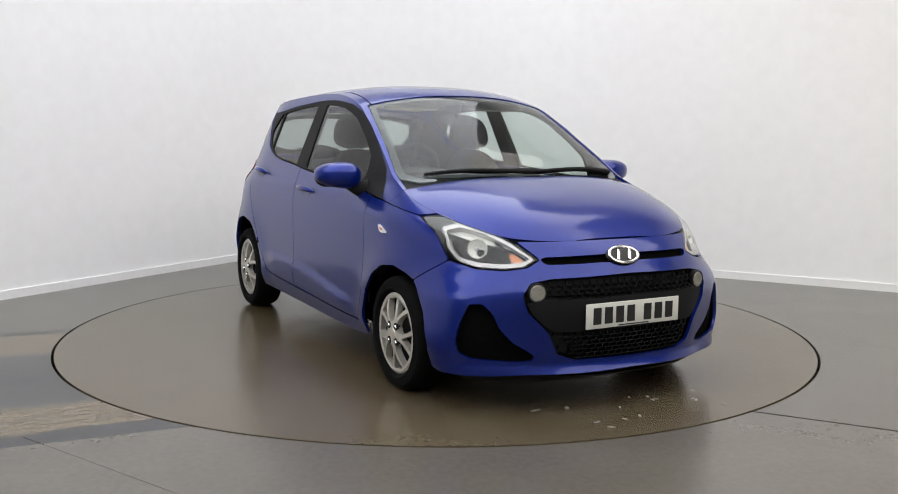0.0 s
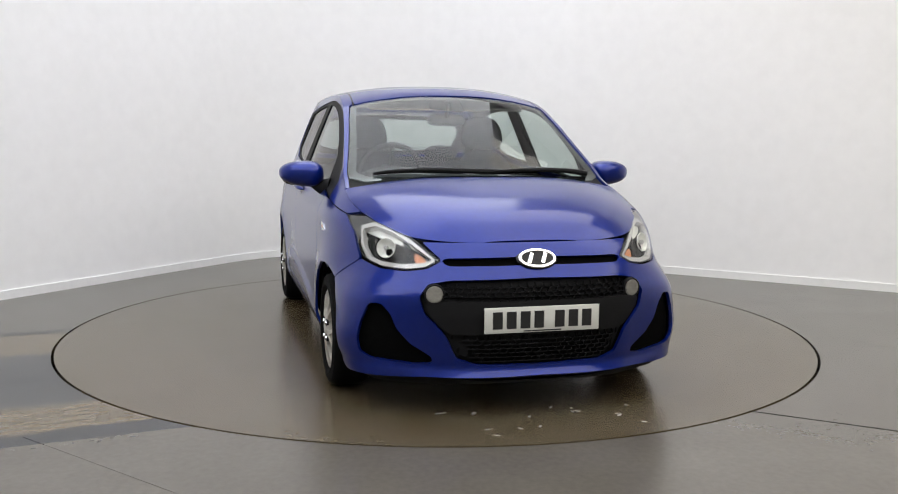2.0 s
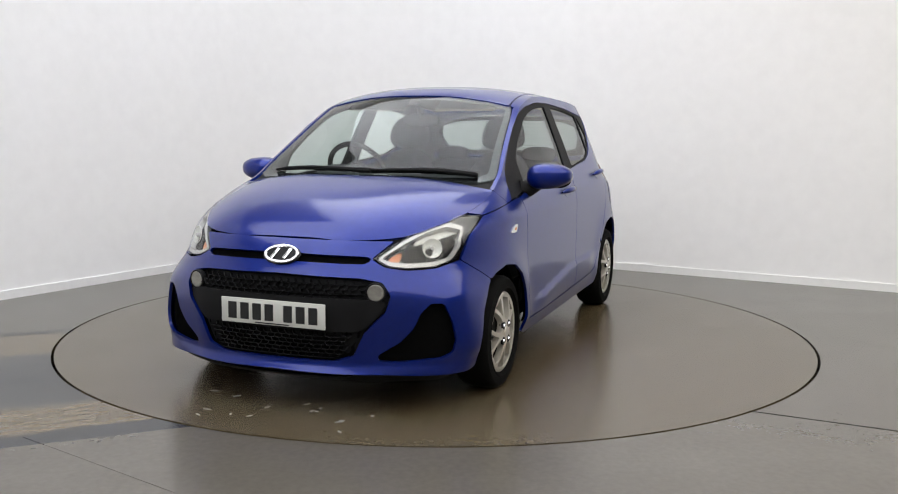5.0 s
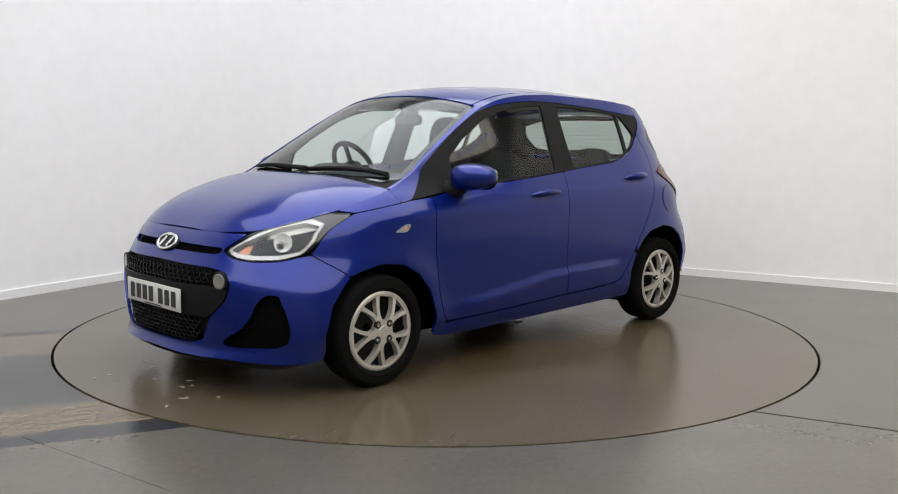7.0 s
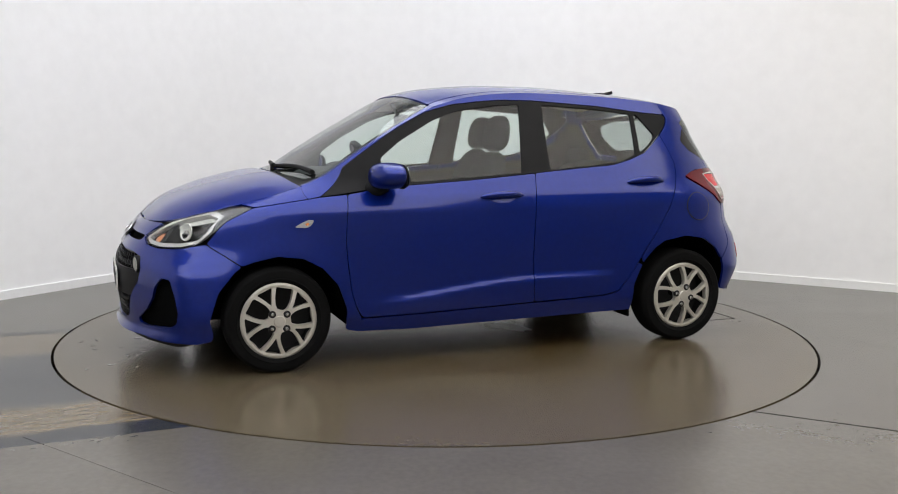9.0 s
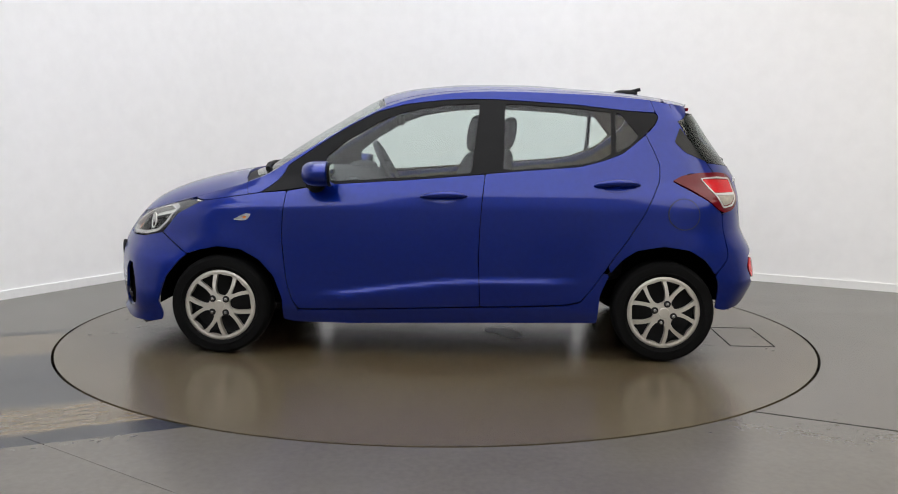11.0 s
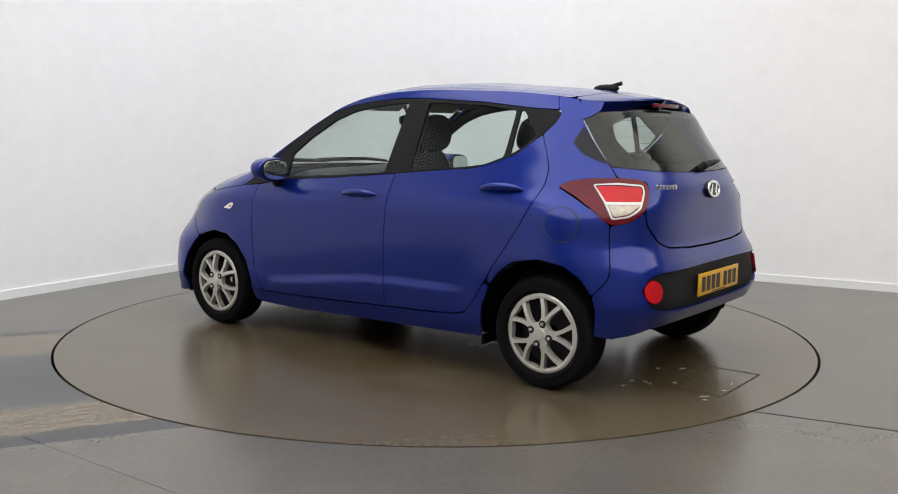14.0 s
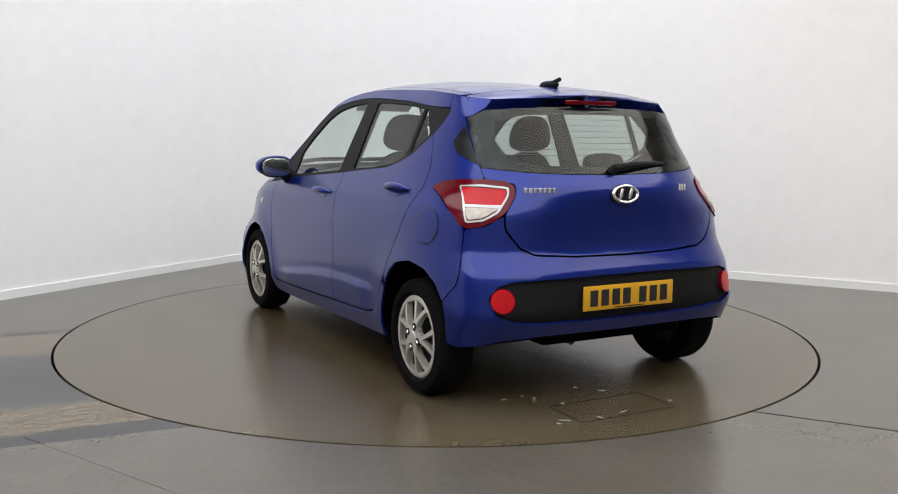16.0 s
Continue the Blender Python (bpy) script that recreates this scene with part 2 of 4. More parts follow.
def build_room():
    wall = extrude_line("wall_north", room_line(0), room_line(-.15), -.05, ROOM_H, wall_m)
    tagged(wall, "smooth white painted studio walls with a rounded corner", "wall", kind="structure")
    sk = extrude_line("baseboard", room_line(.012), room_line(-.01), 0, .064, skirt_m)
    tagged(sk, "low white painted skirting board along the walls", "skirting board", kind="structure")
    # floor with the round pit of the turntable
    n, r0 = 160, TABLE_R + .004
    v, f = [], []
    for r in (r0, 5, 14):
        v += [(r * math.cos(2 * math.pi * k / n), r * math.sin(2 * math.pi * k / n), 0) for k in range(n)]
    v += [(r0 * math.cos(2 * math.pi * k / n), r0 * math.sin(2 * math.pi * k / n), -.12) for k in range(n)]
    for j in range(2):
        f += [(j * n + k, (j + 1) * n + k, (j + 1) * n + (k + 1) % n, j * n + (k + 1) % n) for k in range(n)]
    f += [(3 * n + k, k, (k + 1) % n, 3 * n + (k + 1) % n) for k in range(n)]
    fl = mesh_object("floor", v, f, floor_m, flat=range(len(f)))
    tagged(fl, "worn grey-brown sealed concrete floor with dark tyre lanes", "floor", kind="structure")
    bm = bmesh.new()
    bmesh.ops.create_circle(bm, cap_ends=True, segments=64, radius=TABLE_R + .3, matrix=Matrix.Translation((0, 0, -.12)))
    tagged(part("turntable_pit", bm, groove_m, None), "dark bottom of the turntable pit", "pit", kind="structure")
    # walls added out of view; their grey sets the bounce and the car's reflections
    for name, size, loc, mat, lab in (("unseen_wall_south", (26, .2, ROOM_H + .1), (0, -8.2, ROOM_H / 2), back_m, "plain grey unseen wall added at the open side"),
                                      ("unseen_wall_west", (.2, 16, ROOM_H + .1), (-8, -1, ROOM_H / 2), back_m, "plain grey side wall added out of view"),
                                      ("unseen_wall_east", (.2, 16, ROOM_H + .1), (9.4, -1, ROOM_H / 2), back_m, "plain grey side wall added out of view")):
        bm = box(bmesh.new(), size, Matrix.Translation(loc))
        tagged(part(name, bm, mat, None), lab, "wall", kind="structure")
    bm = box(bmesh.new(), (26, 16, .15), Matrix.Translation((0, -.5, ROOM_H + .075)))
    tagged(part("ceiling", bm, ceil_m, None), "plain white painted studio ceiling", "ceiling", kind="structure")


def build_turntable():
    bm = bmesh.new()
    n = 160
    r1 = TABLE_R - .011
    top_ring = [bm.verts.new((r1 * math.cos(2 * math.pi * k / n), r1 * math.sin(2 * math.pi * k / n), 0)) for k in range(n)]
    low_ring = [bm.verts.new((r1 * math.cos(2 * math.pi * k / n), r1 * math.sin(2 * math.pi * k / n), -.08)) for k in range(n)]
    bm.faces.new(top_ring)
    bm.faces.new(low_ring[::-1])
    for k in range(n):
        bm.faces.new((top_ring[k], low_ring[k], low_ring[(k + 1) % n], top_ring[(k + 1) % n]))
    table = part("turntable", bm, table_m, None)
    tagged(table, "large round grey-brown turntable deck with dusty brown stains and painted car shade", "turntable")
    return table


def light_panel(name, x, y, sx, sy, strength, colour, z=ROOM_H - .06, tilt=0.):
    """A flat ceiling light, added out of view: a frame and a glowing diffuser."""
    thing = tagged(new(name), "flat rectangular ceiling light panel with a white diffuser, added out of view", "ceiling light", "ceiling lights")
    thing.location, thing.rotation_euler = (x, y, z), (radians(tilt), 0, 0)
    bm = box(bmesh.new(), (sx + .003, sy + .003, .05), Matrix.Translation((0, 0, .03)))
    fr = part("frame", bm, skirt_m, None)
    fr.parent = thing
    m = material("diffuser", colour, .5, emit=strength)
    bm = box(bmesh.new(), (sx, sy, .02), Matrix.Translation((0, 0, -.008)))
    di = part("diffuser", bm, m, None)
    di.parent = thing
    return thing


build_room()
turntable = build_turntable()
# tiled panels added out of view, standing in for the overhead light
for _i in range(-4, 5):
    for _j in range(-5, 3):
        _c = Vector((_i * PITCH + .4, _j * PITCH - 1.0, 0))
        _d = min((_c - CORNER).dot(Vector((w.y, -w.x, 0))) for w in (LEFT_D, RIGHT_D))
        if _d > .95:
            light_panel("added_ceiling_light", _c.x, _c.y, PANEL, PANEL, PANEL_LIGHT * (1.15 if _d < 2.7 else .92), COOL if _c.x < 1 else WARM)
bm = box(bmesh.new(), (1.7, .005, .0016), Matrix.Translation((2.15, -2.12, .0008)) @ Matrix.Rotation(radians(-27), 4, "Z"))
tagged(part("floor_joint", bm, groove_m, None), "thin dark joint line in the floor", "joint", kind="structure")
bm = box(bmesh.new(), (1.5, .003, .0012), Matrix.Translation((-1.05, -2.59, .0006)) @ Matrix.Rotation(radians(-36.7), 4, "Z"))
tagged(part("floor_joint", bm, floor_m, None), "faint joint line in the floor", "joint", kind="structure")

# ---- the car's skin: x = half width, y = backwards from the front axle, z = up
def knots(z, zs, vs):
    """A smooth curve through knots (monotone slopes)."""
    zs, vs = np.asarray(zs, float), np.asarray(vs, float)
    d = np.diff(vs) / np.diff(zs)
    m = np.concatenate([[d[0]], np.where(d[1:] * d[:-1] > 0, 2 * d[1:] * d[:-1] / (d[1:] + d[:-1] + 1e-12), 0), [d[-1]]])
    i = np.clip(np.searchsorted(zs, z) - 1, 0, len(zs) - 2)
    h = zs[i + 1] - zs[i]
    t = np.clip((z - zs[i]) / h, -.5, 1.5)
    return vs[i] * (1 + 2 * t) * (1 - t) ** 2 + m[i] * h * t * (1 - t) ** 2 + vs[i + 1] * t * t * (3 - 2 * t) + m[i + 1] * h * t * t * (t - 1)


def smooth(t):
    t = np.clip(t, 0, 1)
    return t * t * (3 - 2 * t)


FRONT0, REAR0, FRONT_ARC, REAR_ARC = .35, 1.9, 1.55, 1.65
V_FRONT, V_REAR = FRONT0 - FRONT_ARC, REAR0 + REAR_ARC


def half_width(z):
    return knots(z, [.05, .15, .2, .286, .4, .5, .65, .8, .88, .93, .98, 1.1, 1.2, 1.3, 1.4, 1.45, 1.52],
                 [.74, .775, .80, .822, .826, .83, .832, .828, .815, .797, .777, .73, .688, .645, .60, .572, .52])


def front_y(z):
    return knots(z, [.05, .1, .17, .22, .3, .38, .45, .52, .6, .68, .752, .80, .85, .95],
                 [-.66, -.70, -.765, -.74, -.75, -.76, -.766, -.762, -.722, -.67, -.607, -.52, -.4, -.1])


def rear_y(z):
    return knots(z, [.1, .18, .25, .32, .45, .59, .66, .72, .8, .95, 1.04, 1.1, 1.2, 1.3, 1.4, 1.5],
                 [2.71, 2.77, 2.83, 2.88, 2.935, 2.925, 2.895, 2.873, 2.87, 2.875, 2.83, 2.785, 2.705, 2.63, 2.56, 2.5])


def rear_power(z):
    return knots(z, [.1, .42, .5, .6, .7, .85, .97, 1.19, 1.31, 1.5], [6.6, 6.4, 5.9, 5.3, 4.8, 4.3, 3.3, 3.9, 4.8, 5])


def skin(v, z):
    """The body's side, nose and tail: v runs round the car from the middle of the nose to the middle of the tail."""
    v, z = np.asarray(v, float), np.asarray(z, float)
    w = half_width(z)
    af = np.pi / 2 * (1 - (FRONT0 - v) / FRONT_ARC)
    ar = np.pi / 2 * (1 - (v - REAR0) / REAR_ARC)
    p, q = 2.8, rear_power(z)
    sf, cf, sr, cr = np.sin(af), np.maximum(np.cos(af), 0), np.sin(ar), np.maximum(np.cos(ar), 0)
    rf = (np.abs(sf) ** p + cf ** p) ** (-1 / p)
    rr = (np.abs(sr) ** q + cr ** q) ** (-1 / q)
    x = np.where(v < FRONT0, w * rf * sf, np.where(v > REAR0, w * rr * sr, w))
    y = np.where(v < FRONT0, FRONT0 - (FRONT0 - front_y(z)) * rf * cf, np.where(v > REAR0, REAR0 + (rear_y(z) - REAR0) * rr * cr, v))
    narrow = knots(z, [.5, .8, .893, .985, 1.1, 1.38, 1.5], [0, .004, .030, .066, .066, .060, .045]) * smooth((1.15 - y) / .95)
    x = x * (1 - narrow / w)
    side = np.sign(x) * smooth((np.abs(x) / w - .8) / .15)
    line = knots(y, [.3, .6, 1.4, 1.9, 2.1], [.32, .345, .425, .43, .42])
    crease = .014 * smooth((line + .028 - z) / .045) * smooth((z - .22) / (line - .24)) * smooth((y - .42) / .3) * smooth((2.0 - y) / .25)
    for yc, zc, rc, k in ((0, .262, .34, .013), (2.37, .27, .37, .006)):
        d = np.hypot(y - yc, z - zc)
        crease = crease + k * np.exp(-((d - rc) / .085) ** 2) * smooth((z - .2) / .1)
    bulge = knots(z, [.1, .3, .45, .5, .56, .66, .8], [.105, .105, .085, .075, .045, 0, 0]) * np.exp(-((y + .46) / .22) ** 2) * np.sign(x) * smooth((np.abs(x) / w - .55) / .25)
    crease = crease + .016 * np.exp(-((y - 2.42) / .35) ** 2) * smooth((1.0 - z) / .55)
    return x + crease * side + bulge, y, z


def edge_z(y):
    """The line along which the side meets bonnet, windscreen and roof."""
    return knots(y, [-.62, -.5, -.35, -.12, 0, .1, .24, .4, .6, .75, .905, 1.1, 1.3, 1.47, 2.0, 2.3, 2.43, 2.62],
                 [.744, .764, .806, .866, .900, .930, .985, 1.085, 1.205, 1.29, 1.365, 1.415, 1.438, 1.445, 1.43, 1.405, 1.385, 1.36])


def crown_z(y):
    return knots(y, [-.62, -.5, -.39, -.2, 0, .12, .3, .6, .85, 1.0, 1.1, 1.32, 1.6, 1.95, 2.3, 2.6, 2.7],
                 [.742, .836, .890, .951, .994, 1.008, 1.128, 1.310, 1.440, 1.474, 1.485, 1.50, 1.501, 1.48, 1.45, 1.40, 1.38])


def v_of_y(y, z):
    lo, hi = np.full_like(np.asarray(y, float) + np.asarray(z, float), V_FRONT), np.full_like(np.asarray(y, float) + np.asarray(z, float), V_REAR)
    for _ in range(40):
        mid = (lo + hi) / 2
        up = skin(mid, z)[1] < y
        lo, hi = np.where(up, mid, lo), np.where(up, hi, mid)
    return (lo + hi) / 2


def top(y, s):
    """Bonnet, windscreen and roof: s runs from the middle (0) to the edge line (1)."""
    y, s = np.asarray(y, float), np.asarray(s, float)
    ze = edge_z(y)
    xe = skin(v_of_y(y, ze), ze)[0]
    n = knots(y, [-.6, 0, .3, .9, 1.3, 2.6], [4.6, 3.6, 2.2, 2.4, 2.6, 2.4])
    return xe * s, y, crown_z(y) - (crown_z(y) - ze) * np.abs(s) ** n


# ---- panels cut from the skin
from mathutils.geometry import delaunay_2d_cdt


def soften(pts, step=.035, times=2):
    """A closed outline with its corners rounded."""
    p = [np.array(a, float) for a in pts]
    out = []
    for a, b in zip(p, p[1:] + p[:1]):
        n = max(1, int(np.ceil(np.linalg.norm(b - a) / step)))
        out += [a + (b - a) * k / n for k in range(n)]
    for _ in range(times):
        out = [q for a, b in zip(out, out[1:] + out[:1]) for q in (a * .75 + b * .25, a * .25 + b * .75)]
    keep = [out[0]]
    for q in out[1:]:
        if np.linalg.norm(q - keep[-1]) > .004:
            keep.append(q)
    return np.array(keep)


def both_sides(half, centre):
    """A closed outline from its left half, mirrored at v = centre."""
    return list(half) + [(2 * centre - v, z) for v, z in reversed(half)]


def area(p):
    x, y = p[:, 0], p[:, 1]
    return .5 * np.sum(x * np.roll(y, -1) - y * np.roll(x, -1))


def inset(p, d):
    """Moves a closed outline inwards (d > 0) by d."""
    if area(p) < 0:
        p = p[::-1]
    e = np.roll(p, -1, 0) - p
    e /= np.linalg.norm(e, axis=1)[:, None] + 1e-9
    n = np.stack([-e[:, 1], e[:, 0]], 1)
    m = n + np.roll(n, 1, 0)
    m /= np.linalg.norm(m, axis=1)[:, None] + 1e-9
    return p + m * d


def contains(q, loops):
    inside = np.zeros(len(q), bool)
    for p in loops:
        a, b = p, np.roll(p, -1, 0)
        for (x0, y0), (x1, y1) in zip(a, b):
            cross = (y0 > q[:, 1]) != (y1 > q[:, 1])
            inside ^= cross & (q[:, 0] < (x1 - x0) * (q[:, 1] - y0) / (y1 - y0 + 1e-15) + x0)
    return inside


def surface(fn, uv, offset=0.):
    """Points and outward normals of a skin function."""
    h = 1e-3
    u, v = uv[:, 0], uv[:, 1]
    p = np.stack(np.broadcast_arrays(*fn(u, v)), 1)
    du = np.stack(np.broadcast_arrays(*fn(u + h, v)), 1) - np.stack(np.broadcast_arrays(*fn(u - h, v)), 1)
    dv = np.stack(np.broadcast_arrays(*fn(u, v + h)), 1) - np.stack(np.broadcast_arrays(*fn(u, v - h)), 1)
    n = np.cross(du, dv)
    n /= np.linalg.norm(n, axis=1)[:, None] + 1e-12
    out = np.sum(n * (p - np.array([0, 1.1, .6])), axis=1)
    if np.median(out) < 0:
        n = -n
    return p + n * offset, n


def set_normals(ob, nrm):
    """Gives the first vertices of a panel the normals of the skin itself; its folded edges keep their own."""
    me = ob.data
    own = np.empty(len(me.vertices) * 3)
    me.vertex_normals.foreach_get("vector", own)
    own = own.reshape(-1, 3)
    own[:len(nrm)] = nrm
    me.normals_split_custom_set_from_vertices([tuple(v) for v in own])


def panel(name, outer, fn, mat, parent, label="", holes=(), step=.03, gap=.0022, depth=.014, offset=0., mirror=False, soft=2):
    """A thin pressed sheet: an outline (with holes) on a skin function, its edges folded inwards."""
    loops = [inset(soften(outer, times=soft), gap)] + [inset(soften(h, times=soft), -gap) for h in holes]
    lo, hi = loops[0].min(0), loops[0].max(0)
    gx, gy = np.meshgrid(np.arange(lo[0] + step / 2, hi[0], step), np.arange(lo[1] + step / 2, hi[1], step))
    gx = gx + (np.arange(gx.shape[0]) % 2)[:, None] * step / 2
    grid = np.stack([gx.ravel(), gy.ravel()], 1)
    grid = grid[contains(grid, loops)]
    rim = np.concatenate(loops)
    if len(grid):
        d = np.min(np.hypot(grid[:, None, 0] - rim[None, :, 0], grid[:, None, 1] - rim[None, :, 1]), axis=1)
        grid = grid[d > step * .45]
    pts = np.concatenate([rim, grid])
    edges, start = [], 0
    for p in loops:
        edges += [(start + k, start + (k + 1) % len(p)) for k in range(len(p))]
        start += len(p)
    vv, _, ff, *_ = delaunay_2d_cdt([Vector(p) for p in pts], edges, [], 0, 1e-6)
    vv = np.array([tuple(v) for v in vv])
    ff = np.array([tuple(f) for f in ff])
    ff = ff[contains(vv[ff].mean(1), loops)]
    p3, nrm = surface(fn, vv, offset)
    tri = p3[ff]
    fn_ = np.cross(tri[:, 1] - tri[:, 0], tri[:, 2] - tri[:, 0])
    if np.median(np.sum(fn_ * nrm[ff[:, 0]], 1)) < 0:
        ff = ff[:, ::-1]
    verts, faces = [tuple(p) for p in p3], [tuple(int(i) for i in f) for f in ff]
    for p in loops:
        a, n = surface(fn, p, offset)
        b = a - n * depth
        k0, m = len(verts), len(p)
        verts += [tuple(q) for q in a] + [tuple(q) for q in b]
        faces += [(k0 + k, k0 + (k + 1) % m, k0 + m + (k + 1) % m, k0 + m + k) for k in range(m)]
    ob = mesh_object(name, verts, faces, mat, parent, label, shift=SHIFT)
    set_normals(ob, nrm)
    made = [ob]
    if mirror:
        # the other side of the car
        vm = [(-x, y, z) for x, y, z in verts]
        made.append(mesh_object(name, vm, [f[::-1] for f in faces], mat, parent, label, shift=SHIFT))
        set_normals(made[-1], nrm * (-1, 1, 1))
    return made


def top_skin(u, y):
    return top(y, np.asarray(u) / .7)


car = tagged(new("car"), "small blue metallic five-door hatchback with silver hubcaps on the turntable", "car")

CV = V_FRONT
ARCH_F = [(-.262, .29), (-.214, .425), (-.147, .52), (-.074, .572), (.021, .597), (.136, .583), (.227, .53), (.297, .44), (.337, .315)]
ARCH_R = [(2.053, .36), (2.078, .465), (2.134, .545), (2.234, .605), (2.369, .63), (2.474, .61), (2.540, .555), (2.576, .48), (2.60, .375)]
HEAD = [(-.22, .84), (-.389, .848), (-.519, .815), (-.609, .762), (-.722, .677), (-.654, .645), (-.554, .632), (-.429, .635), (-.339, .655), (-.29, .705), (-.269, .775)]
TAIL = [(2.44, .974), (2.50, 1.0), (2.60, 1.014), (2.739, 1.016), (2.84, 1.008), (2.874, .985), (2.879, .94), (2.862, .885), (2.82, .842), (2.76, .815), (2.70, .804), (2.66, .820), (2.61, .868), (2.53, .925)]
DLO_LOW = [(.136, .89), (.347, .905), (.567, .935), (1.017, .966), (1.43, 1.002), (1.628, 1.02), (1.938, 1.045), (2.073, 1.075), (2.204, 1.115), (2.349, 1.198), (2.464, 1.27), (2.509, 1.315)]
DLO_TOP = [(2.504, 1.335), (2.334, 1.345), (1.943, 1.375), (1.618, 1.395), (1.473, 1.403), (1.303, 1.403), (1.178, 1.395), (.987, 1.372), (.832, 1.33), (.672, 1.25), (.512, 1.145), (.352, 1.035), (.235, .955)]
GLASS_F = [(.557, .952), (1.017, .982), (1.348, 1.007), (1.393, 1.378), (1.243, 1.370), (1.117, 1.355), (.992, 1.33), (.867, 1.285), (.677, 1.175), (.562, 1.085)]
GLASS_R = [(1.528, 1.022), (1.783, 1.042), (2.003, 1.067), (2.129, 1.107), (2.195, 1.335), (1.943, 1.355), (1.618, 1.375), (1.533, 1.375)]
GLASS_Q = [(2.170, 1.118), (2.264, 1.162), (2.339, 1.215), (2.262, 1.33), (2.232, 1.335)]


def edge_points(y0, y1, n):
    y = np.linspace(y0, y1, n)
    z = edge_z(y)
    return [(float(a), float(b)) for a, b in zip(v_of_y(y, z), z)]


def build_body():
    body = {}
    # side panels
    body["wing"] = panel("front_wing", [(-.304, .66), (-.204, .605), (-.118, .552)] + ARCH_F[3:] + [(.337, .2), (.40, .185), (.42, .258), (.392, .31), (.362, .405), (.347, .535), (.337, .66), (.342, .78), (.357, .90), (.136, .888), (-.04, .866), (-.22, .838), (-.269, .775), (-.288, .705)],
                         skin, paint, car, mirror=True, step=.018)
    body["door"] = panel("front_door", [(.357, .90), (.342, .78), (.337, .66), (.347, .535), (.362, .405), (.392, .31), (.425, .262), (.712, .266), (1.027, .276), (1.408, .289), (1.403, .405), (1.398, .555), (1.403, .71), (1.413, .86), (1.428, 1.0), (1.017, .966), (.567, .935)],
                         skin, paint, car, mirror=True, step=.018)
    body["rear_door"] = panel("rear_door", [(1.408, .289), (1.643, .296), (1.858, .306), (1.948, .325), (2.012, .4), (2.073, .495), (2.123, .575), (2.209, .68), (2.279, .785), (2.329, .89), (2.374, .98), (2.399, 1.055), (2.396, 1.135), (2.384, 1.217), (2.349, 1.198), (2.204, 1.115), (2.073, 1.075), (1.938, 1.045), (1.628, 1.02), (1.428, 1.002), (1.413, .86), (1.403, .71), (1.398, .555), (1.403, .405)],
                              skin, paint, car, mirror=True, step=.018)
    panel("sill", [(.337, .2), (.40, .185), (.702, .178), (1.338, .192), (1.798, .2), (2.06, .205), (2.055, .36), (2.075, .42), (2.098, .474), (2.066, .486), (2.008, .396), (1.948, .321), (1.858, .302), (1.643, .292), (1.4, .285), (1.027, .272), (.712, .262), (.422, .257)],
          skin, paint, car, mirror=True)
    rear_top = edge_points(2.425, 2.32, 4)
    panel("rear_quarter", [(2.384, 1.217), (2.396, 1.135), (2.399, 1.055), (2.374, .98), (2.329, .89), (2.279, .785), (2.209, .68), (2.123, .575), (2.088, .515), (2.102, .482), (2.124, .510), (2.168, .560)] + ARCH_R[3:8] + [(2.64, .56), (2.68, .70), (2.685, .803), (2.609, .87), (2.514, .93), (2.44, .972), (2.554, 1.01), (2.724, 1.014), (2.704, 1.07), (2.655, 1.2), (2.625, 1.3)] + rear_top + [(2.504, 1.337), (2.509, 1.315), (2.464, 1.27)],
          skin, paint, car, mirror=True)
    # the strip from the windscreen pillar over the doors
    panel("roof_pillar", edge_points(.13, 2.32, 40) + [(2.504, 1.337)] + DLO_TOP[1:] + [(.136, .89), (.06, .88)], skin, paint, car, gap=.0005, mirror=True)
    bonnet_side = edge_points(-.17, .13, 8)
    panel("bonnet_edge", bonnet_side + [(.06, .88), (-.04, .868), (-.22, .841)], skin, paint, car, gap=.0005, mirror=True)
    panel("window_surround", DLO_LOW + DLO_TOP, skin, black_trim, car, "matt black window surround and door pillars", holes=[GLASS_F, GLASS_R, GLASS_Q], offset=-.003, mirror=True)
    for g, nm in ((GLASS_F, "door_window"), (GLASS_R, "door_window"), (GLASS_Q, "quarter_window")):
        for ob in panel(nm, g, skin, glass, car, "clear green-tinted side window", gap=-.008, depth=.004, offset=-.009, mirror=True):
            ob.visible_shadow = False
    # nose
    slot = both_sides([(CV, .690), (-.75, .684), (-.722, .675), (-.75, .657), (CV, .660)], CV)
    grille = both_sides([(CV, .605), (-.755, .597), (-.65, .58), (-.609, .53), (-.629, .455), (-.724, .365), (-.775, .265), (-.865, .24), (CV, .237)], CV)
    intake = [(-.432, .487), (-.475, .490), (-.507, .45), (-.532, .385), (-.58, .32), (-.66, .264), (-.655, .243), (-.594, .235), (-.459, .250), (-.42, .275), (-.407, .33), (-.412, .41)]
    half = [(CV, .750), (-.64, .750), (-.722, .677), (-.654, .644), (-.554, .630), (-.429, .633), (-.339, .653), (-.304, .66), (-.204, .605), (-.118, .552)] + ARCH_F[2::-1] + [(-.245, .182), (-.30, .170), (-.494, .172), (-.629, .18), (-.735, .182), (CV, .187)]
    intake_r = [(2 * CV - v, z) for v, z in intake]
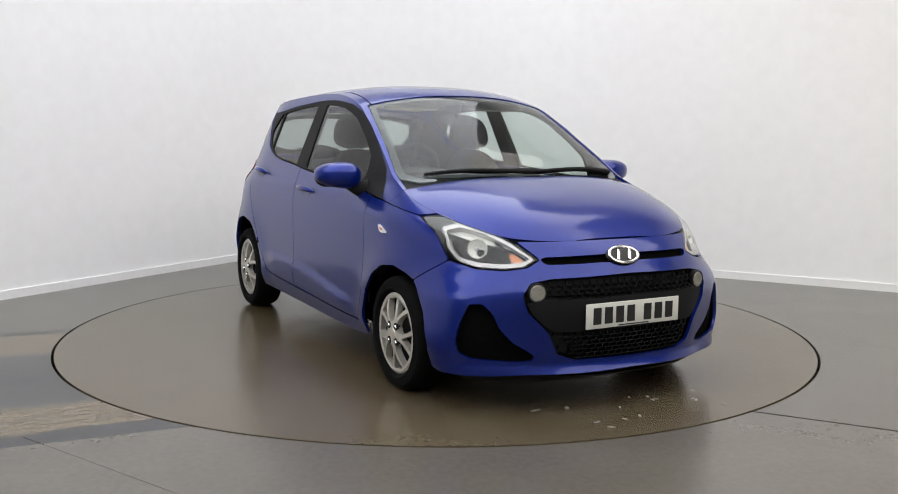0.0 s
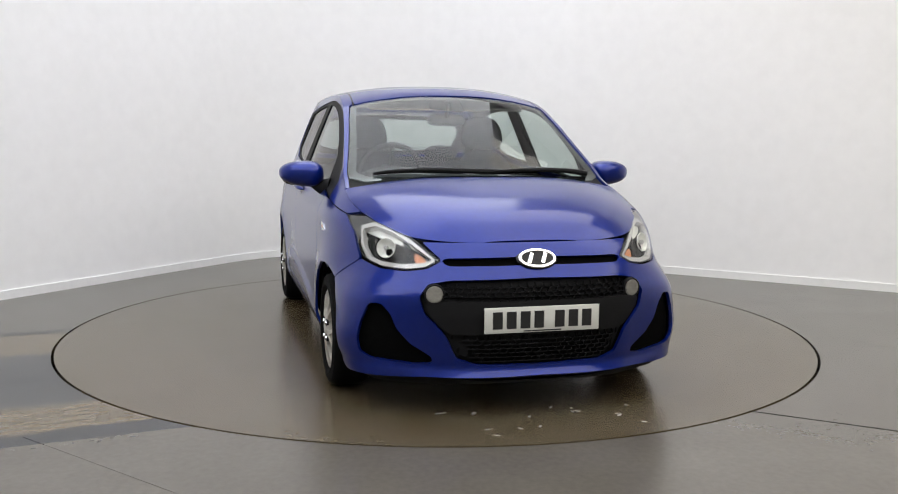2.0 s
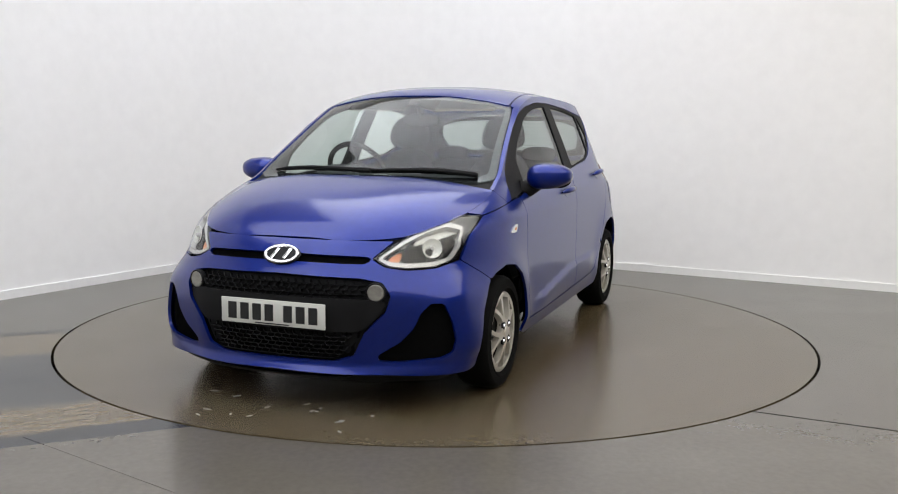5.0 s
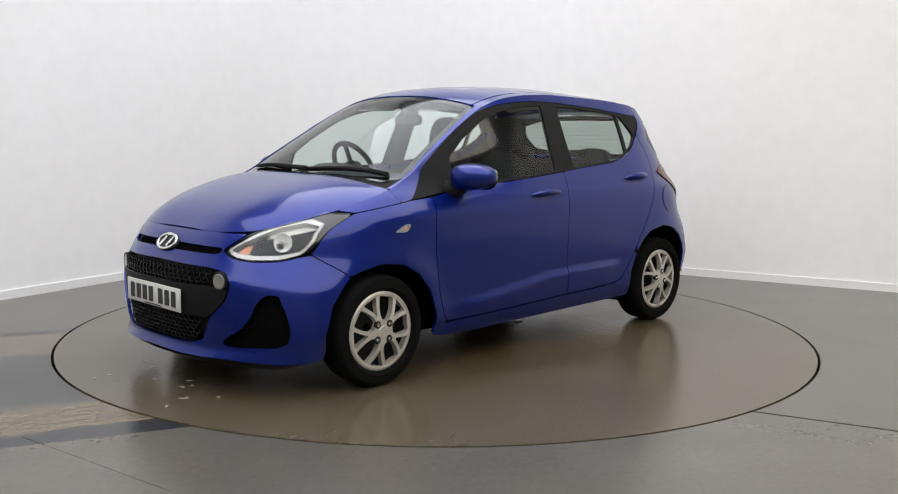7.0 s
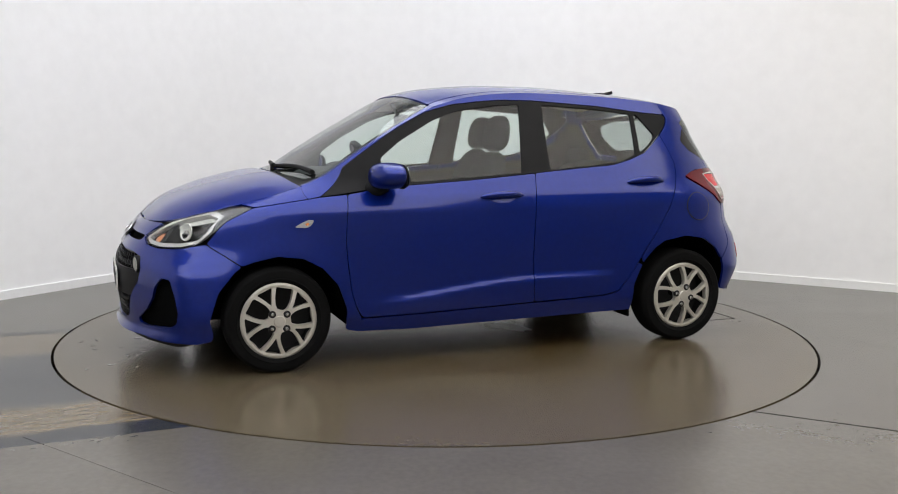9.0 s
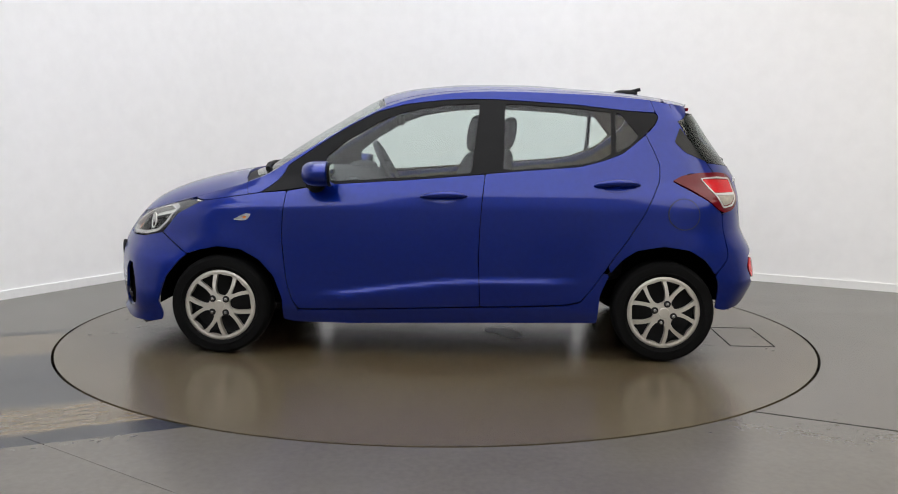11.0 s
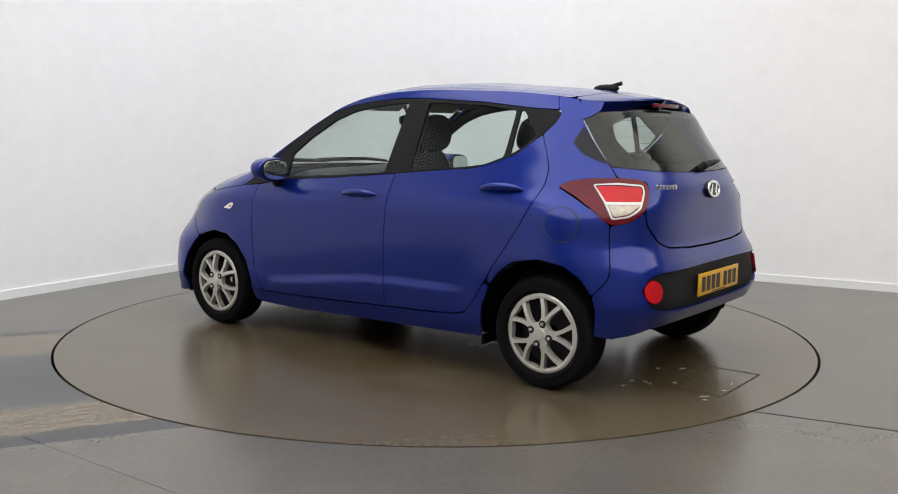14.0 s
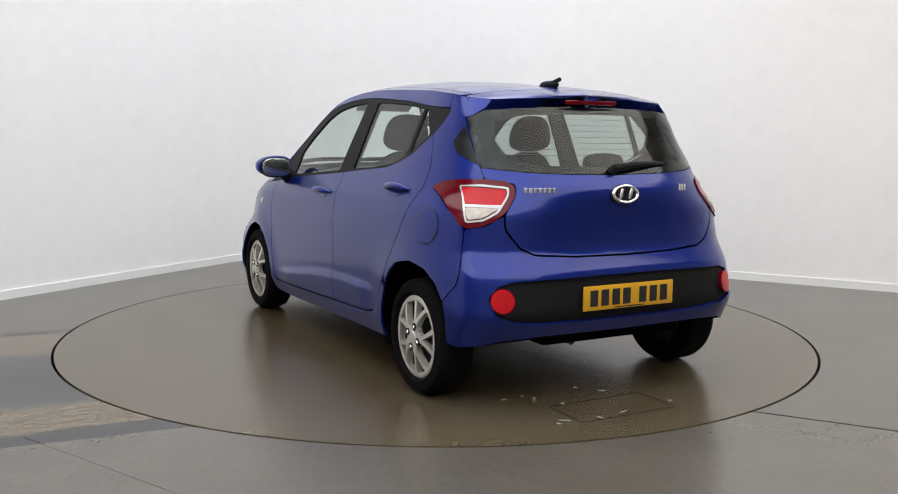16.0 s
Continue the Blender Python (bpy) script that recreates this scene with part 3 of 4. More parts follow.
    panel("front_bumper", both_sides(half, CV), skin, paint, car, holes=[slot, grille, intake, intake_r], step=.025)
    body["slot"] = panel("bonnet_slot", slot, skin, dark, car, "black slot below the bonnet", gap=-.004, depth=.002, offset=-.022)[0]
    body["grille"] = panel("grille", grille, skin, black_trim, car, "black honeycomb radiator grille", gap=-.004, depth=.002, offset=-.03)[0]
    panel("air_intake", intake, skin, black_trim, car, "black corner air intake", gap=-.004, depth=.002, offset=-.035, mirror=True)
    # bonnet, windscreen, roof
    bon = [(0, -.6045), (.3, -.6045), (.66, -.6045), (.695, -.604), (.7, -.60), (.7, -.59), (.7, -.575), (.7, -.55), (.7, -.5), (.7, -.40), (.7, -.2), (.7, 0), (.7, .13), (.6, .10), (.4, .065), (.2, .05), (0, .045)]
    panel("bonnet", both_sides(bon[::1], 0), top_skin, paint, car, gap=.0006, step=.022, soft=1)
    wind = [(0, .075), (.2, .085), (.4, .105), (.6, .16), (.678, .24), (.672, .5), (.665, .72), (.655, .862), (.4, .828), (.2, .816), (0, .812)]
    for ob in panel("windscreen", both_sides(wind, 0), top_skin, glass, car, "large clear windscreen", gap=.0, depth=.005, offset=-.004, step=.05):
        ob.visible_shadow = False
    inner = [(0, .125), (.2, .132), (.4, .15), (.58, .205), (.635, .27), (.632, .5), (.628, .72), (.618, .832), (.4, .802), (.2, .792), (0, .787)]
    panel("windscreen_border", both_sides([(u, y) for u, y in wind], 0), top_skin, gloss_black, car, "black printed windscreen border", holes=[both_sides(inner, 0)], gap=0., depth=.001, offset=-.0105, step=.05)
    panel("pillar_edge", [(.682, .13), (.682, .24), (.676, .5), (.67, .72), (.66, .868), (.7, .888), (.7, .72), (.7, .5), (.7, .24), (.7, .13)], top_skin, paint, car, gap=.0004, step=.02, soft=1, mirror=True)
    cowl = [(0, .04), (.4, .06), (.62, .10), (.69, .14), (.69, .25), (.6, .17), (.4, .11), (0, .082)]
    panel("scuttle", both_sides(cowl, 0), top_skin, black_trim, car, "black plastic scuttle below the windscreen", gap=0, depth=.01, offset=-.014, step=.04)
    roof = [(0, .818), (.2, .822), (.4, .834), (.632, .868), (.632, 1.3), (.632, 1.8), (.632, 2.2), (.64, 2.395), (.4, 2.42), (0, 2.43)]
    panel("roof", both_sides(roof, 0), top_skin, paint, car, gap=.0008, step=.05)
    panel("roof_ditch", [(.62, .93), (.62, 1.3), (.62, 1.8), (.62, 2.2), (.625, 2.38), (.66, 2.37), (.66, 2.2), (.66, 1.8), (.66, 1.3), (.66, .94)], top_skin, black_trim, car, "black roof ditch moulding", gap=0, depth=.004, offset=-.004, step=.03, mirror=True)
    panel("roof_rail", [(.64, .872), (.64, 1.3), (.64, 1.8), (.64, 2.2), (.645, 2.39), (.7, 2.37), (.7, 2.2), (.7, 1.8), (.7, 1.3), (.7, .888), (.668, .867)], top_skin, paint, car, gap=.0003, step=.02, soft=1, mirror=True)
    # tail
    CR = V_REAR
    insert = both_sides([(CR, .59), (3.3, .59), (2.884, .585), (2.809, .565), (2.769, .51), (2.804, .44), (2.879, .41), (3.014, .395), (3.3, .390), (CR, .390)], CR)
    half = [(CR, .672), (3.215, .676), (2.999, .69), (2.929, .72), (2.862, .80), (2.851, .865), (2.779, .820), (2.685, .803), (2.68, .70), (2.64, .56)] + ARCH_R[7:] + [(2.622, .295), (2.68, .284), (2.76, .296), (2.85, .322), (3.024, .330), (CR, .325)]
    panel("rear_bumper", both_sides(half, CR), skin, paint, car, holes=[insert], step=.025)
    body["insert"] = panel("bumper_insert", insert, skin, black_trim, car, "black plastic insert of the rear bumper", gap=-.004, depth=.002, offset=-.016)[0]
    half = [(CR, .676), (3.215, .680), (2.999, .694), (2.933, .724), (2.866, .804), (2.855, .868), (2.88, .94), (2.877, .998), (2.728, 1.016), (2.704, 1.068), (2.80, 1.060), (2.939, 1.049), (3.2, 1.04), (CR, 1.036)]
    body["gate"] = panel("tailgate", both_sides(half, CR), skin, paint, car, step=.03)[0]
    half = [(CR, 1.038), (3.2, 1.042), (2.939, 1.051), (2.80, 1.062), (2.708, 1.07), (2.66, 1.2), (2.628, 1.30), (2.70, 1.325), (2.9, 1.335), (3.135, 1.345), (CR, 1.35)]
    for ob in panel("rear_window", both_sides(half, CR), skin, rear_glass, car, "tinted rear window with heating wires", gap=.001, depth=.005, offset=-.003, step=.04):
        ob.visible_shadow = False
    half_in = [(CR, 1.075), (3.2, 1.08), (2.99, 1.088), (2.86, 1.11), (2.79, 1.2), (2.80, 1.27), (2.95, 1.305), (3.135, 1.312), (CR, 1.315)]
    panel("rear_window_border", both_sides(half, CR), skin, gloss_black, car, "black printed rear window border", holes=[both_sides(half_in, CR)], gap=.001, depth=.001, offset=-.0095)
    panel("rear_window_trim", [(2.545, 1.178), (2.584, 1.122), (2.70, 1.074), (2.652, 1.2), (2.625, 1.26)], skin, gloss_black, car, "gloss black corner trim beside the rear window", gap=.001, offset=.002, depth=.006, mirror=True)
    spo = [(0, 2.436), (.4, 2.426), (.66, 2.40), (.7, 2.41), (.70, 2.46), (.685, 2.52), (.60, 2.56), (.35, 2.605), (0, 2.62)]
    body["spoiler"] = panel("spoiler", both_sides(spo, 0), top_skin, paint, car, "blue roof spoiler over the rear window", gap=.001, depth=.066, step=.03)[0]
    panel("spoiler_underside", both_sides(spo, 0), top_skin, paint, car, gap=.002, depth=.002, offset=-.064, step=.04)
    # dark inner shell behind the joints
    low = [(CV, .72), (-.64, .72), (-.3, .80), (.136, .86), (.347, .88), (1.017, .94), (1.43, .975), (2.07, 1.04), (2.35, 1.15), (2.42, 1.25), (2.6, 1.25), (2.69, 1.04), (CR, 1.0), (CR, .36), (2.76, .36)] + [(2.67, .42), (2.62, .49), (2.55, .575), (2.474, .63), (2.369, .645), (2.234, .62), (2.12, .555), (2.06, .465), (2.035, .36), (2.04, .23), (.36, .23), (.355, .315), (.31, .45), (.235, .545), (.136, .60), (.021, .612), (-.08, .59), (-.165, .535), (-.235, .435), (-.285, .29), (-.27, .2), (CV, .2)]
    panel("inner_shell", low, skin, dark, car, "dark inner body shell", offset=-.03, depth=.002, step=.06, mirror=True)
    return body


body = build_body()


# ---- spoiler sides, wheels and underside
def build_wheels():
    for y, z, arch_z, ar in ((-.010, .272, .272, .345), (2.392, .272, .285, .352)):
        for s in (1, -1):
            side = Matrix.Translation((.0, y, z)) if s > 0 else Matrix.Translation((0, y, z)) @ Matrix.Rotation(math.pi, 4, "Z")
            bm = bmesh.new()
            lathe(bm, [(.02, .70), (.12, .705), (.172, .72), (.182, .775), (.175, .785), (.175, .66), (.1, .64)], 40, side)
            wheel = part("wheel", bm, steel, car, "dark steel wheel behind the hubcap")
            bm = bmesh.new()
            lathe(bm, [(.18, .66), (.20, .648), (.24, .645), (.262, .655), (.270, .675), (.272, .70), (.272, .775), (.2705, .795), (.264, .812), (.254, .822), (.252, .8235), (.250, .8232), (.235, .828), (.218, .826), (.216, .8285), (.212, .8285), (.208, .822), (.195, .812), (.184, .798), (.18, .788)], 72, side)
            part("tyre", bm, rubber, wheel, "black road tyre")
            face_x = .832

            def disc(u, v, s=s, y=y, z=z):
                r = np.hypot(u, v)
                dome = -.030 * (np.maximum(r - .02, 0) / .195) ** 2 + .007 * np.exp(-((r - .184) / .009) ** 2)
                return s * (face_x + dome), y + u, z + v
            ring = [(.1985 * math.cos(a), .1985 * math.sin(a)) for a in (2 * math.pi * k / 60 for k in range(60))]
            holes = []
            phase = radians(37 if y > 1 else 7)
            for k in range(5):
                mid = phase + k * 2 * math.pi / 5
                big, small = [], []
                for r, h in ((.060, 17), (.078, 23), (.11, 21.5), (.14, 18), (.174, 14.5)):
                    big.append((r, -radians(h)))
                for r, h in ((.174, 14.5), (.14, 18), (.11, 21.5), (.078, 23), (.060, 17)):
                    big.append((r, radians(h)))
                for r, h in ((.090, 1.5), (.115, 6), (.14, 10), (.174, 14.5)):
                    small.append((r, -radians(h)))
                for r, h in ((.174, 14.5), (.14, 10), (.115, 6), (.090, 1.5)):
                    small.append((r, radians(h)))
                for poly, off in ((big, 0), (small, math.pi / 5)):
                    holes.append([(r * math.cos(mid + off + a), r * math.sin(mid + off + a)) for r, a in poly])
            panel("hubcap", ring, disc, silver, wheel, "silver ten-spoke plastic hubcap", holes=holes, gap=.0, depth=.03, step=.010, soft=2)
            for k in range(4):
                a = phase + math.pi / 5 + k * math.pi / 2
                bm = bmesh.new()
                m = Matrix.Translation((s * .8335, y + .052 * math.cos(a), z + .052 * math.sin(a)))
                if s < 0:
                    m = m @ Matrix.Rotation(math.pi, 4, "Z")
                lathe(bm, [(.0185, -.01), (.0185, .0), (.010, .0005)], 20, m)
                part("nut_recess", bm, steel, wheel, "dark recess round a wheel nut")
                bm = bmesh.new()
                m = Matrix.Translation((s * .822, y + .052 * math.cos(a), z + .052 * math.sin(a)))
                if s < 0:
                    m = m @ Matrix.Rotation(math.pi, 4, "Z")
                lathe(bm, [(.0115, -.01), (.0115, .012), (.009, .018), (.0, .019)], 6, m)
                bmesh.ops.remove_doubles(bm, verts=bm.verts, dist=1e-5)
                part("wheel_nut", bm, chrome, wheel, "shiny wheel nut")
            bm = bmesh.new()
            m = Matrix.Translation((s * .830, y, z))
            if s < 0:
                m = m @ Matrix.Rotation(math.pi, 4, "Z")
            lathe(bm, [(.030, -.015), (.030, .002), (.027, .006), (.0, .008)], 24, m)
            bmesh.ops.remove_doubles(bm, verts=bm.verts, dist=1e-5)
            part("centre_cap", bm, silver, wheel, "round silver centre cap")
            # liner of the wheel arch
            bm = bmesh.new()
            rings = []
            for x in (.40, .55, .775):
                rings.append([bm.verts.new((s * x, y + ar * math.cos(a), arch_z + ar * math.sin(a))) for a in (math.pi * (0. + 1.0 * k / 24) for k in range(25))])
            for a, b in zip(rings, rings[1:]):
                for k in range(24):
                    bm.faces.new((a[k], a[k + 1], b[k + 1], b[k]))
            bm.faces.new(rings[0])
            part("arch_liner", bm, dark, car, "black wheel arch liner")


def build_underside():
    bm = bmesh.new()
    box(bm, (1.30, 1.62, .10), Matrix.Translation((0, 1.19, .235)), .02)
    box(bm, (.80, .80, .10), Matrix.Translation((0, 0, .26)), .02)
    box(bm, (.80, .9, .12), Matrix.Translation((0, 2.38, .33)), .02)
    part("floor_pan", bm, dark, car, "dark underbody")
    for y in (0, 2.385):
        part("axle", tube(bmesh.new(), [(-.68, y, .262), (.68, y, .262)], .035, 10), dark, car)
    tray = [(V_FRONT, .21), (-.735, .21), (-.6, .20), (-.40, .19), (-.30, .19), (-.30, .15), (-.45, .115), (-.65, .105), (-.8, .115), (V_FRONT, .12)]
    panel("front_skirt", both_sides(tray, V_FRONT), skin, black_trim, car, "black lower lip under the front bumper", offset=-.035, depth=.05, gap=0)
    bm = bmesh.new()
    tube(bm, [(.22, 2.3, .27), (.22, 2.62, .27), (.20, 2.72, .27), (.2, 2.775, .268)], [.03, .03, .022, .022], 12)
    part("exhaust", bm, steel, car, "steel exhaust pipe")
    for s in (1, -1):
        bm = box(bmesh.new(), (.16, .012, .055), Matrix.Translation((s * .72, 2.035, .19)), .004)
        part("air_deflector", bm, dark, car, "small black air deflector")
    low = [(float(v_of_y(a, b)), b) for a, b in ((2.525, 1.335), (2.50, 1.305), (2.455, 1.285), (2.44, 1.32))]
    panel("spoiler_side", edge_points(2.43, 2.52, 5) + low, skin, paint, car, gap=.0004, depth=.02, offset=.0, mirror=True, step=.015, soft=1)


# ---- lamps
def shrink(p, d):
    return [tuple(q) for q in inset(np.array(p, float), d)]


def build_lamps():
    for s in (1, -1):
        fn = skin if s > 0 else (lambda v, z: (lambda a: (-a[0], a[1], a[2]))(skin(v, z)))
        head = panel("headlight", HEAD, fn, lamp_shell, car, "large pointed headlight with an amber indicator", gap=-.002, depth=.002, offset=-.055)[0]
        core = [(-.322, .800), (-.425, .822), (-.52, .800), (-.603, .752), (-.698, .679), (-.64, .651), (-.55, .641), (-.43, .644), (-.345, .664), (-.308, .72)]
        panel("surround", core, fn, lamp_white, head, "pale shiny lamp surround", holes=[shrink(core, .017)], gap=0., depth=.03, offset=-.006, step=.02)
        panel("reflector", shrink(core, .010), fn, lamp_bowl, head, "silver lamp reflector", gap=0, depth=.002, offset=-.034, step=.02)
        panel("indicator_tray", [(-.585, .742), (-.66, .692), (-.635, .66), (-.595, .656), (-.578, .69)], fn, lamp_white, head, "pale indicator reflector", gap=.001, depth=.01, offset=-.032, step=.012)
        panel("indicator", [(-.592, .712), (-.62, .706), (-.652, .682), (-.632, .668), (-.60, .664), (-.588, .685)], fn, amber, head, "amber indicator lens", gap=.001, depth=.008, offset=-.026, step=.012)
        panel("divider", [(-.545, .765), (-.580, .745), (-.582, .70), (-.592, .656), (-.562, .652), (-.552, .69)], fn, gloss_black, head, "dark curved divider", gap=0, depth=.02, offset=-.020, step=.012)
        for beam in ((-.452, .722),):
            p, n = surface(fn, np.array([beam]), -.020)
            q = Vector((s * abs(n[0][0]) * .6, n[0][1], n[0][2] * .3)).normalized()
            m = Matrix.Translation(p[0]) @ q.to_track_quat("X", "Z").to_matrix().to_4x4()
            bm = bmesh.new()
            lathe(bm, [(.0, -.008), (.014, -.008), (.026, -.005), (.036, .0), (.042, .006), (.044, .006), (.045, .002)], 32, m)
            bmesh.ops.remove_doubles(bm, verts=bm.verts, dist=1e-5)
            part("main_beam", bm, lamp_bowl, head, "round bulb reflector")
            bm = bmesh.new()
            lathe(bm, [(.010, -.012), (.011, .004), (.008, .010), (.0, .012)], 16, m)
            bmesh.ops.remove_doubles(bm, verts=bm.verts, dist=1e-5)
            part("bulb", bm, lamp_white, head, "pale bulb shield")
        for dv in (-.405, -.385, -.505, -.525):
            panel("reflector_rib", [(dv - .002, .775), (dv + .002, .775), (dv + .004, .668), (dv, .668)], fn, lamp_bowl, head, "vertical reflector rib", gap=0, depth=.012, offset=-.033, step=.02, soft=1)
        cov = panel("cover", HEAD, fn, lens_clear, head, "clear plastic lamp cover", gap=.002, depth=.004, offset=.001)[0]
        cov.visible_shadow = False
        panel("top_strip", [(-.235, .838), (-.39, .843), (-.515, .811), (-.43, .822), (-.335, .803), (-.31, .75), (-.29, .72), (-.275, .775)], fn, lamp_shell, head, "dark grey upper lamp strip", gap=.001, depth=.01, offset=-.006, step=.015)
        # fog lamp in the grille's corner
        p, n = surface(fn, np.array([[-.672, .540]]), .0)
        q = Vector((s * .25, -1, 0)).normalized()
        m = Matrix.Translation(p[0]) @ q.to_track_quat("X", "Z").to_matrix().to_4x4()
        bm = bmesh.new()
        lathe(bm, [(.044, -.03), (.044, -.006), (.041, -.003), (.037, -.006)], 32, m)
        fog = part("fog_light", bm, black_trim, car, "round fog light in a black bezel")
        bm = bmesh.new()
        lathe(bm, [(.037, -.007), (.033, -.004), (.024, -.003), (.012, -.006), (.0, -.004)], 32, m)
        bmesh.ops.remove_doubles(bm, verts=bm.verts, dist=1e-5)
        part("lens", bm, fog_lens, fog, "grey clear lens")
        # tail lamp
        tail = panel("tail_light", TAIL, fn, red_lens, car, "large dark red tail light", gap=.001, depth=.02, offset=.006, step=.02)[0]
        ringp = [(2.60, .985), (2.72, .992), (2.845, .982), (2.85, .94), (2.825, .875), (2.765, .838), (2.69, .828), (2.655, .90)]
        panel("light_ring", ringp, fn, lamp_white, tail, "white light guide ring", holes=[shrink(ringp, .009)], gap=0, depth=.006, offset=.009, step=.015)
        inner = shrink(ringp, .014)
        up = [p for p in inner if p[1] > .905] + [(2.834, .905), (2.655, .905)]
        c_up = np.mean(up, 0)
        up.sort(key=lambda p: math.atan2(p[1] - c_up[1], p[0] - c_up[0]))
        lo = [p for p in inner if p[1] < .893] + [(2.828, .893), (2.667, .893)]
        c_lo = np.mean(lo, 0)
        lo.sort(key=lambda p: math.atan2(p[1] - c_lo[1], p[0] - c_lo[0]))
        panel("brake_lens", up, fn, red_bright, tail, "bright red brake lens", gap=.001, depth=.004, offset=.008, step=.015, soft=1)
        panel("reversing_lens", lo, fn, clear_lens, tail, "clear reversing and indicator lens", gap=.001, depth=.004, offset=.008, step=.015, soft=1)
        panel("light_bar", [(2.655, .905), (2.834, .905), (2.83, .893), (2.662, .893)], fn, lamp_white, tail, "white dividing bar", gap=0, depth=.005, offset=.009, step=.02, soft=1)
        # round reflector in the rear bumper
        c0 = (2.829, .505)
        circ = [(c0[0] + .052 * math.cos(a), c0[1] + .055 * math.sin(a)) for a in (2 * math.pi * k / 28 for k in range(28))]
        rear_lamp = panel("rear_reflector", circ, fn, red_lens, car, "round red bumper lamp", gap=0, depth=.02, offset=.002, step=.015)[0]
        panel("lens", shrink(circ, .005), fn, red_bright, rear_lamp, "bright red lens", gap=0, depth=.006, offset=.004, step=.015)
        # side repeater and fuel flap
        rep = panel("side_repeater", [(.068, .742), (.125, .778), (.163, .776), (.150, .745), (.13, .738)], fn, chrome, car, "small clear side repeater", gap=0, depth=.006, offset=.005, step=.01)[0]
        panel("bulb", [(.118, .752), (.128, .766), (.142, .762), (.138, .748)], fn, amber, rep, "amber bulb", gap=0, depth=.002, offset=.0065, step=.01)
    cf = (2.479, .80)
    out = [(cf[0] + .078 * math.cos(a), cf[1] + .083 * math.sin(a)) for a in (2 * math.pi * k / 40 for k in range(40))]
    flap = panel("fuel_flap", out, skin, ink, car, "round blue fuel flap", gap=0., depth=.006, offset=.0022, step=.02)[0]
    panel("flap_cover", shrink(out, .0045), skin, paint, flap, "blue painted cover", gap=0., depth=.004, offset=.0036, step=.02)
    # high brake light under the spoiler's edge
    bm = bmesh.new()
    box(bm, (.30, .012, .020), Matrix.Translation((.0, 2.611, 1.366)) @ Matrix.Rotation(radians(-12), 4, "X"), .004)
    part("brake_light", bm, red_lens, body["spoiler"], "narrow red high brake light")


# ---- grille mesh, plates, badges
def build_front_detail():
    for rows in ([(.585, -.70), (.566, -.70), (.547, -.70), (.528, -.725)], [(.352, -.79), (.333, -.80), (.314, -.805), (.295, -.81), (.276, -.815), (.257, -.84)]):
        grille_rows(rows)
    bar = both_sides([(V_FRONT, .515), (-.72, .512), (-.625, .500), (-.64, .455), (-.70, .395), (-.75, .368), (V_FRONT, .366)], V_FRONT)
    panel("cross_bar", bar, skin, black_trim, body["grille"], "wide black bar behind the number plate", gap=0, depth=.03, offset=-.010, step=.03)


def grille_rows(rows):
    bm = bmesh.new()
    for i, (z, v1) in enumerate(rows):
        span = V_FRONT - v1
        n = int(-span / .044)
        for k in range(-n, n + 1):
            v = V_FRONT + (k + .5 * (i % 2)) * .044
            if abs(v - V_FRONT) > abs(span):
                continue
            p, nn = surface(skin, np.array([[v, z]]), -.016)
            q = Vector(nn[0])
            m = Matrix.Translation(p[0]) @ Matrix.Rotation(math.atan2(q.x, -q.y), 4, "Z")
            box(bm, (.030, .014, .0045), m @ Matrix.Translation((0, 0, -.0095)))
            box(bm, (.0045, .012, .019), m @ Matrix.Translation((.0185, .003, 0)) @ Matrix.Rotation(radians(22 if i % 2 else -22), 4, "Y"))
    part("mesh", bm, gloss_black, body["grille"], "black honeycomb mesh")


def plate(name, centre, tilt, turn, mat, label, lower):
    m = Matrix.Translation(centre) @ Matrix.Rotation(turn, 4, "Z") @ Matrix.Rotation(tilt, 4, "X")
    bm = bmesh.new()
    box(bm, (.52, .008, .111), m, .003)
    ob = part(name, bm, mat, car, label)
    # seven characters as plain bars
    for k, x in enumerate((-.198, -.136, -.074, -.012, .082, .144, .206)):
        bm = bmesh.new()
        box(bm, (.044, .002, .074), m @ Matrix.Translation((x - .004, -.0048, 0)), .0008, 1)
        part("bar", bm, ink, ob, "plain black bar")
    bm = bmesh.new()
    box(bm, (.17, .0015, .005), m @ Matrix.Translation((0, -.0046, -.048)))
    part("maker_line", bm, ink, ob, "small dark line")
    return ob


